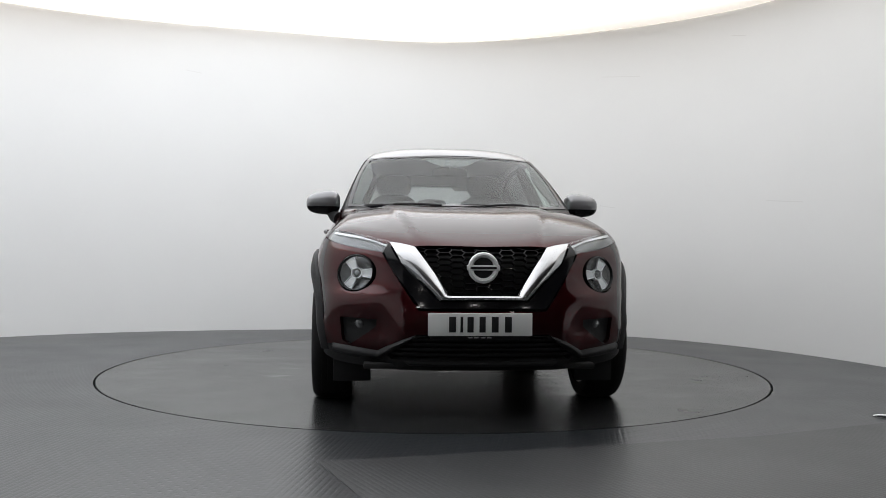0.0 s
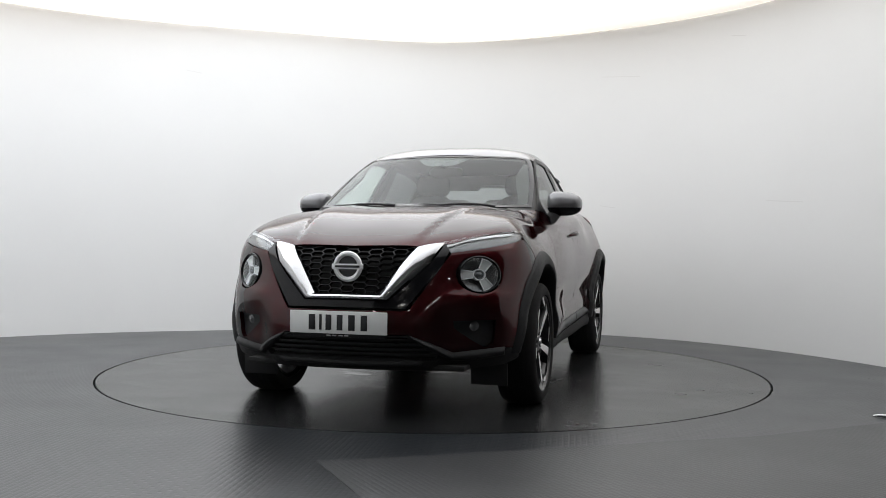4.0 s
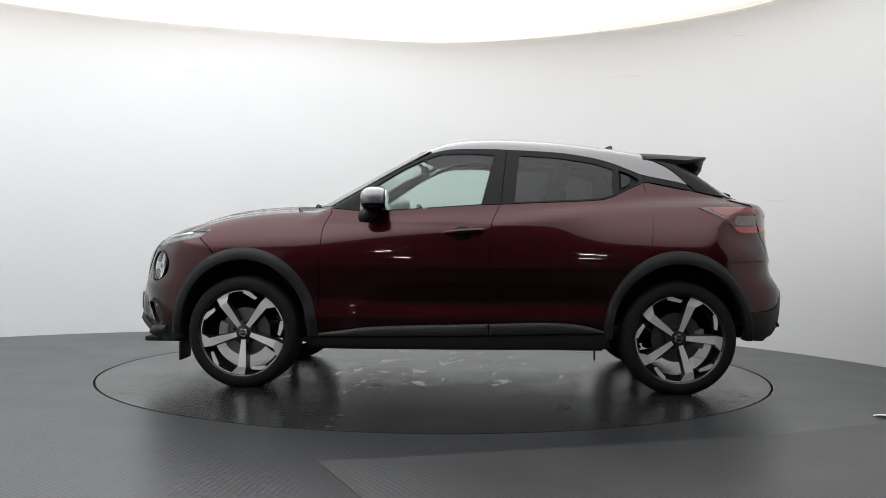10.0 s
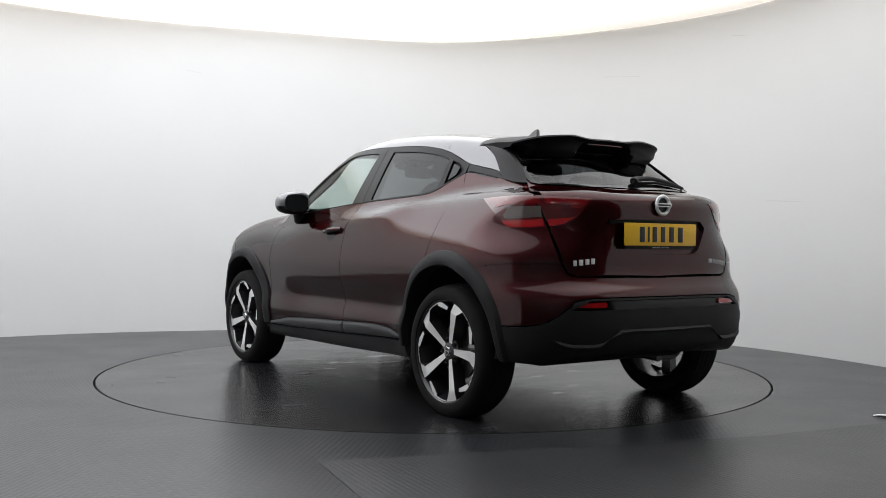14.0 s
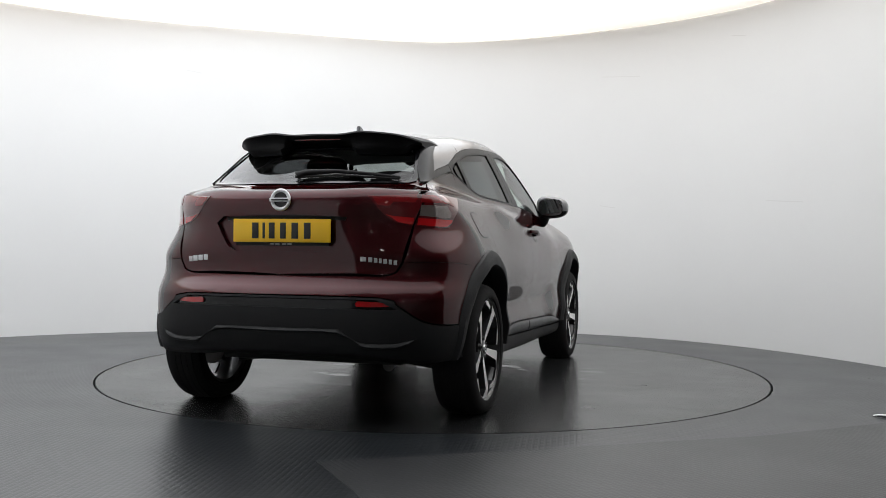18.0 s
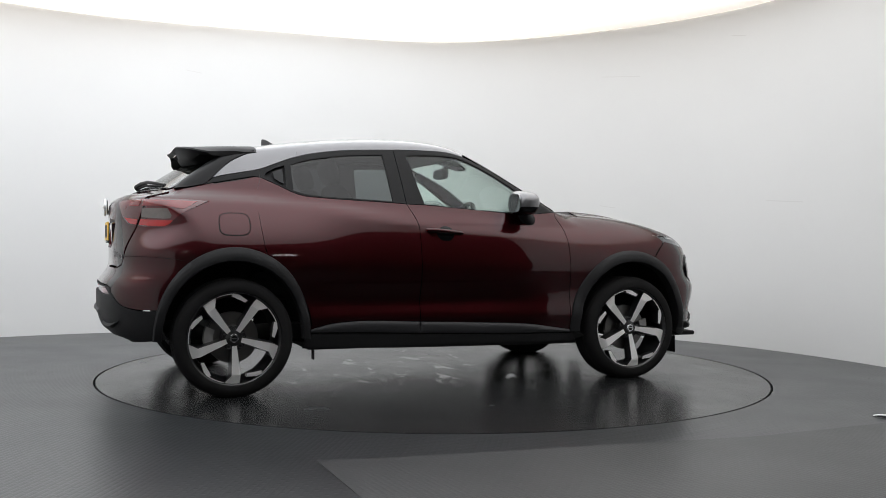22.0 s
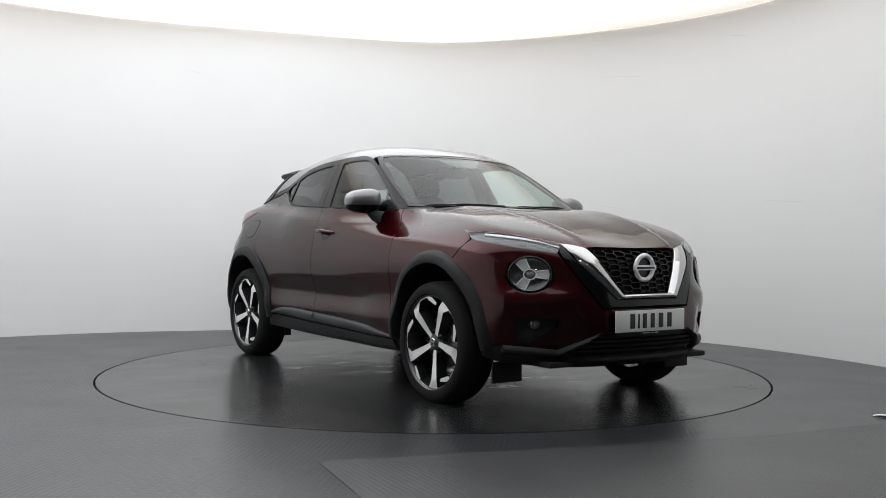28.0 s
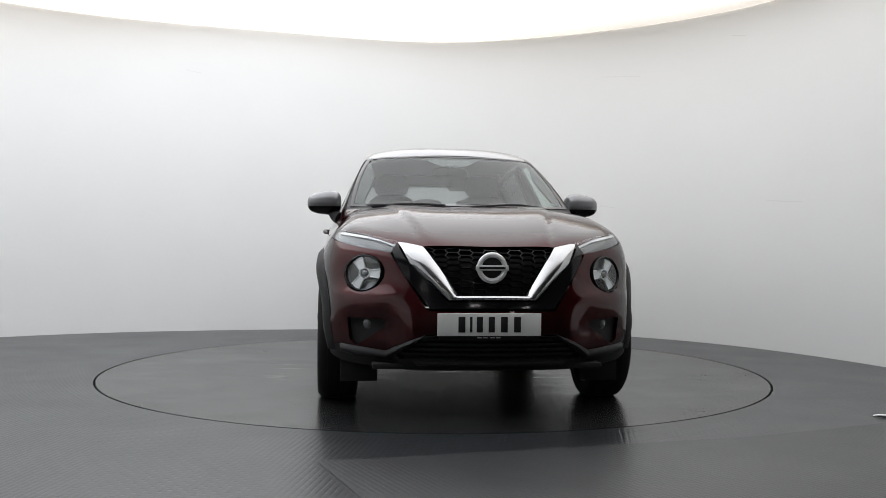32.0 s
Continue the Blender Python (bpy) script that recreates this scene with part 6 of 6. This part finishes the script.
    bm = bmesh.new()
    side = 1 if cx > 0 else -1
    q = m @ Matrix.Rotation(radians(180 if (side * s) > 0 else 0), 4, "Z")
    prism(bm, [(r * math.cos(a), r * math.sin(a)) for r, a in [(0.165, t) for t in np.radians(np.linspace(-24, 20, 9))] + [(0.112, t) for t in np.radians(np.linspace(20, -24, 9))]], 0.055, q @ Matrix.Translation((0, 0, -0.125)))
    part("brake_caliper", bm, CALIPER, w, "pale grey brake caliper", smooth=False)


def underbody():
    bm = bmesh.new()
    box(bm, (0, 0, 0.262), (1.75, 1.58, 0.03), bevel=0.01)
    box(bm, (1.75, 0, 0.262), (0.55, 1.2, 0.03), bevel=0.01)
    box(bm, (-1.72, 0, 0.34), (0.36, 1.25, 0.03), bevel=0.01)
    box(bm, (0, 0, 0.285), (3.3, 1.02, 0.03), bevel=0.01)
    part("floor_pan", bm, VOID, car, "dark underbody")
    for x in (WB, -WB):
        bm = bmesh.new()
        tube(bm, [(x, -0.70, HUB - 0.04), (x, 0.70, HUB - 0.04)], 0.035, 12)
        axle = part("axle", bm, CLAD, car, "dark axle tube")
        for s in (1, -1):
            bm = bmesh.new()
            tube(bm, [(x, s * 0.6, HUB - 0.1), (x + 0.12, s * 0.35, 0.25)], 0.025, 8)
            part("suspension_arm", bm, CLAD, axle)
    for y in (0.74, -0.74):
        bm = bmesh.new()
        box(bm, (-0.83, y, 0.215), (0.008, 0.05, 0.06), bevel=0.002)
        part("mud_flap", bm, CLAD, car, "small black flap")


def cabin():
    """Dashboard, steering wheel on the car's right, two front seats, rear bench."""
    bm = bmesh.new()
    soft_block(bm, (0.62, 0, 0.93), (0.62, 1.36, 0.34), None, 5.0, 36, 20, lambda x, y, z: (x, y, z * (1 - 0.12 * y * y)))
    dash = part("dashboard", bm, SOFT, car, "black soft dashboard")
    bm = bmesh.new()
    box(bm, (0.40, 0.0, 1.04), (0.025, 0.25, 0.15), bevel=0.008)
    part("centre_screen", bm, SCREEN, dash, "dark centre screen")
    bm = bmesh.new()
    soft_block(bm, (0.45, -0.36, 1.075), (0.2, 0.34, 0.09), None, 3.0)
    part("instrument_hood", bm, SOFT, dash)
    wheel = bmesh.new()
    m = Matrix.Translation((0.27, -0.36, 1.00)) @ Matrix.Rotation(radians(-66), 4, "Y")
    lathe(wheel, [(0.178 + 0.016 * math.cos(a), 0.016 * math.sin(a)) for a in np.linspace(0, 2 * math.pi, 11)[:-1]], m, 40, True)
    soft_block(wheel, (0, 0, 0), (0.15, 0.17, 0.05), m, 3.0, 20, 12)
    for a in (0, 180, 270):
        q = m @ Matrix.Rotation(radians(a + 90), 4, "Z")
        box(wheel, (0.12, 0, 0), (0.13, 0.03, 0.012), q, 0.004)
    part("steering_wheel", wheel, SOFT, car, "black three-spoke steering wheel")
    for s in (1, -1):
        y = 0.36 * s
        bm = bmesh.new()
        soft_block(bm, (-0.18, y, 0.60), (0.52, 0.50, 0.20), None, 4.0)
        seat = part("front_seat", bm, FABRIC, car, "charcoal cloth front seat")
        back = Matrix.Translation((-0.42, y, 0.66)) @ Matrix.Rotation(radians(-20), 4, "Y")
        bm = bmesh.new()
        soft_block(bm, (0, 0, 0.31), (0.15, 0.50, 0.66), back, 3.6, 28, 20, lambda x, yy, z: (x + 0.25 * yy * yy, yy * (1 - 0.22 * max(0, z)), z))
        part("backrest", bm, FABRIC, seat)
        bm = bmesh.new()
        soft_block(bm, (0.02, 0, 0.72), (0.10, 0.27, 0.17), back, 3.4)
        part("headrest", bm, FABRIC, seat)
        for d in (-0.06, 0.06):
            bm = bmesh.new()
            tube(bm, [(0.01, d, 0.60), (0.015, d, 0.70)], 0.006, 8, back)
            part("headrest_post", bm, CHROME, seat, "chrome headrest post")
    bm = bmesh.new()
    soft_block(bm, (-0.95, 0, 0.62), (0.52, 1.24, 0.20), None, 5.0, 36, 14)
    bench = part("rear_bench", bm, FABRIC, car, "charcoal cloth rear bench")
    back = Matrix.Translation((-1.20, 0, 0.66)) @ Matrix.Rotation(radians(-24), 4, "Y")
    bm = bmesh.new()
    soft_block(bm, (0, 0, 0.27), (0.14, 1.22, 0.60), back, 5.0, 36, 16)
    part("backrest", bm, FABRIC, bench)
    for y in (-0.38, 0.0, 0.38):
        bm = bmesh.new()
        soft_block(bm, (0.01, y, 0.60), (0.09, 0.26, 0.12), back, 3.4)
        part("headrest", bm, FABRIC, bench)
    bm = bmesh.new()
    box(bm, (-1.55, 0, 1.02), (0.46, 1.05, 0.02), bevel=0.006)
    part("parcel_shelf", bm, SOFT, car, "black parcel shelf")
    bm = bmesh.new()
    soft_block(bm, (0.27, 0, 1.385), (0.05, 0.24, 0.075), None, 3.5)
    tube(bm, [(0.27, 0, 1.40), (0.33, 0, 1.455)], 0.012, 8)
    part("rear_view_mirror", bm, SOFT, car, "black interior mirror")
    for s in (1, -1):
        bm = bmesh.new()
        prism(bm, [(-0.16, 1.10), (-0.30, 1.10), (-0.33, 1.46), (-0.23, 1.46)], 0.03, Matrix(((1, 0, 0, 0), (0, -s * 0.42, s, s * 1.165), (0, 1, 0, 0), (0, 0, 0, 1))))
        part("pillar_lining", bm, SOFT, car, "dark inner pillar lining", smooth=False)


for side_of in (1, -1):
    body_panels(side_of)
    arches(side_of)
    mirrors_and_handles(side_of)
front_end()
top_panels()
rear_end()
wheel_rims(WB, 1, -90)
wheel_rims(-WB, 1, -72)
wheel_rims(WB, -1, -80)
wheel_rims(-WB, -1, -86)
underbody()
cabin()


# ---- the turntable's turn, in degrees, clockwise seen from above ----
def motions():
    """The table stands, turns once with the car on it, and stops just short of a full turn."""
    turn = [(0, 0), (1.0, 0), (1.5, 0.2), (2, 1.25), (2.5, 4.12), (3, 8.58), (3.5, 14.45), (4.5, 27.4), (5.5, 40.35), (7, 59.7), (9, 85.2), (11, 110.85), (13, 137.2), (14.5, 156.93),
            (16.5, 183.0), (18, 202.25), (20, 228.0), (22, 253.75), (24, 279.4), (25.5, 298.55), (27.5, 324.2), (28.5, 337.1), (29, 343.5), (29.5, 349.45), (30, 354.1), (30.5, 357.12), (31, 358.5), (31.5, 358.65), (32, 358.65)]
    at = Matrix.Translation((0.0771, 0.2060, 0.0)) @ Matrix.Rotation(radians(-85.44), 4, "Z")
    rows, plain = [], []
    for t, deg in turn:
        spin = Matrix.Rotation(radians(-deg), 4, "Z")
        rows.append((t, spin @ at)), plain.append((t, spin))
    walk(car, rows)
    walk(turntable, plain)


motions()
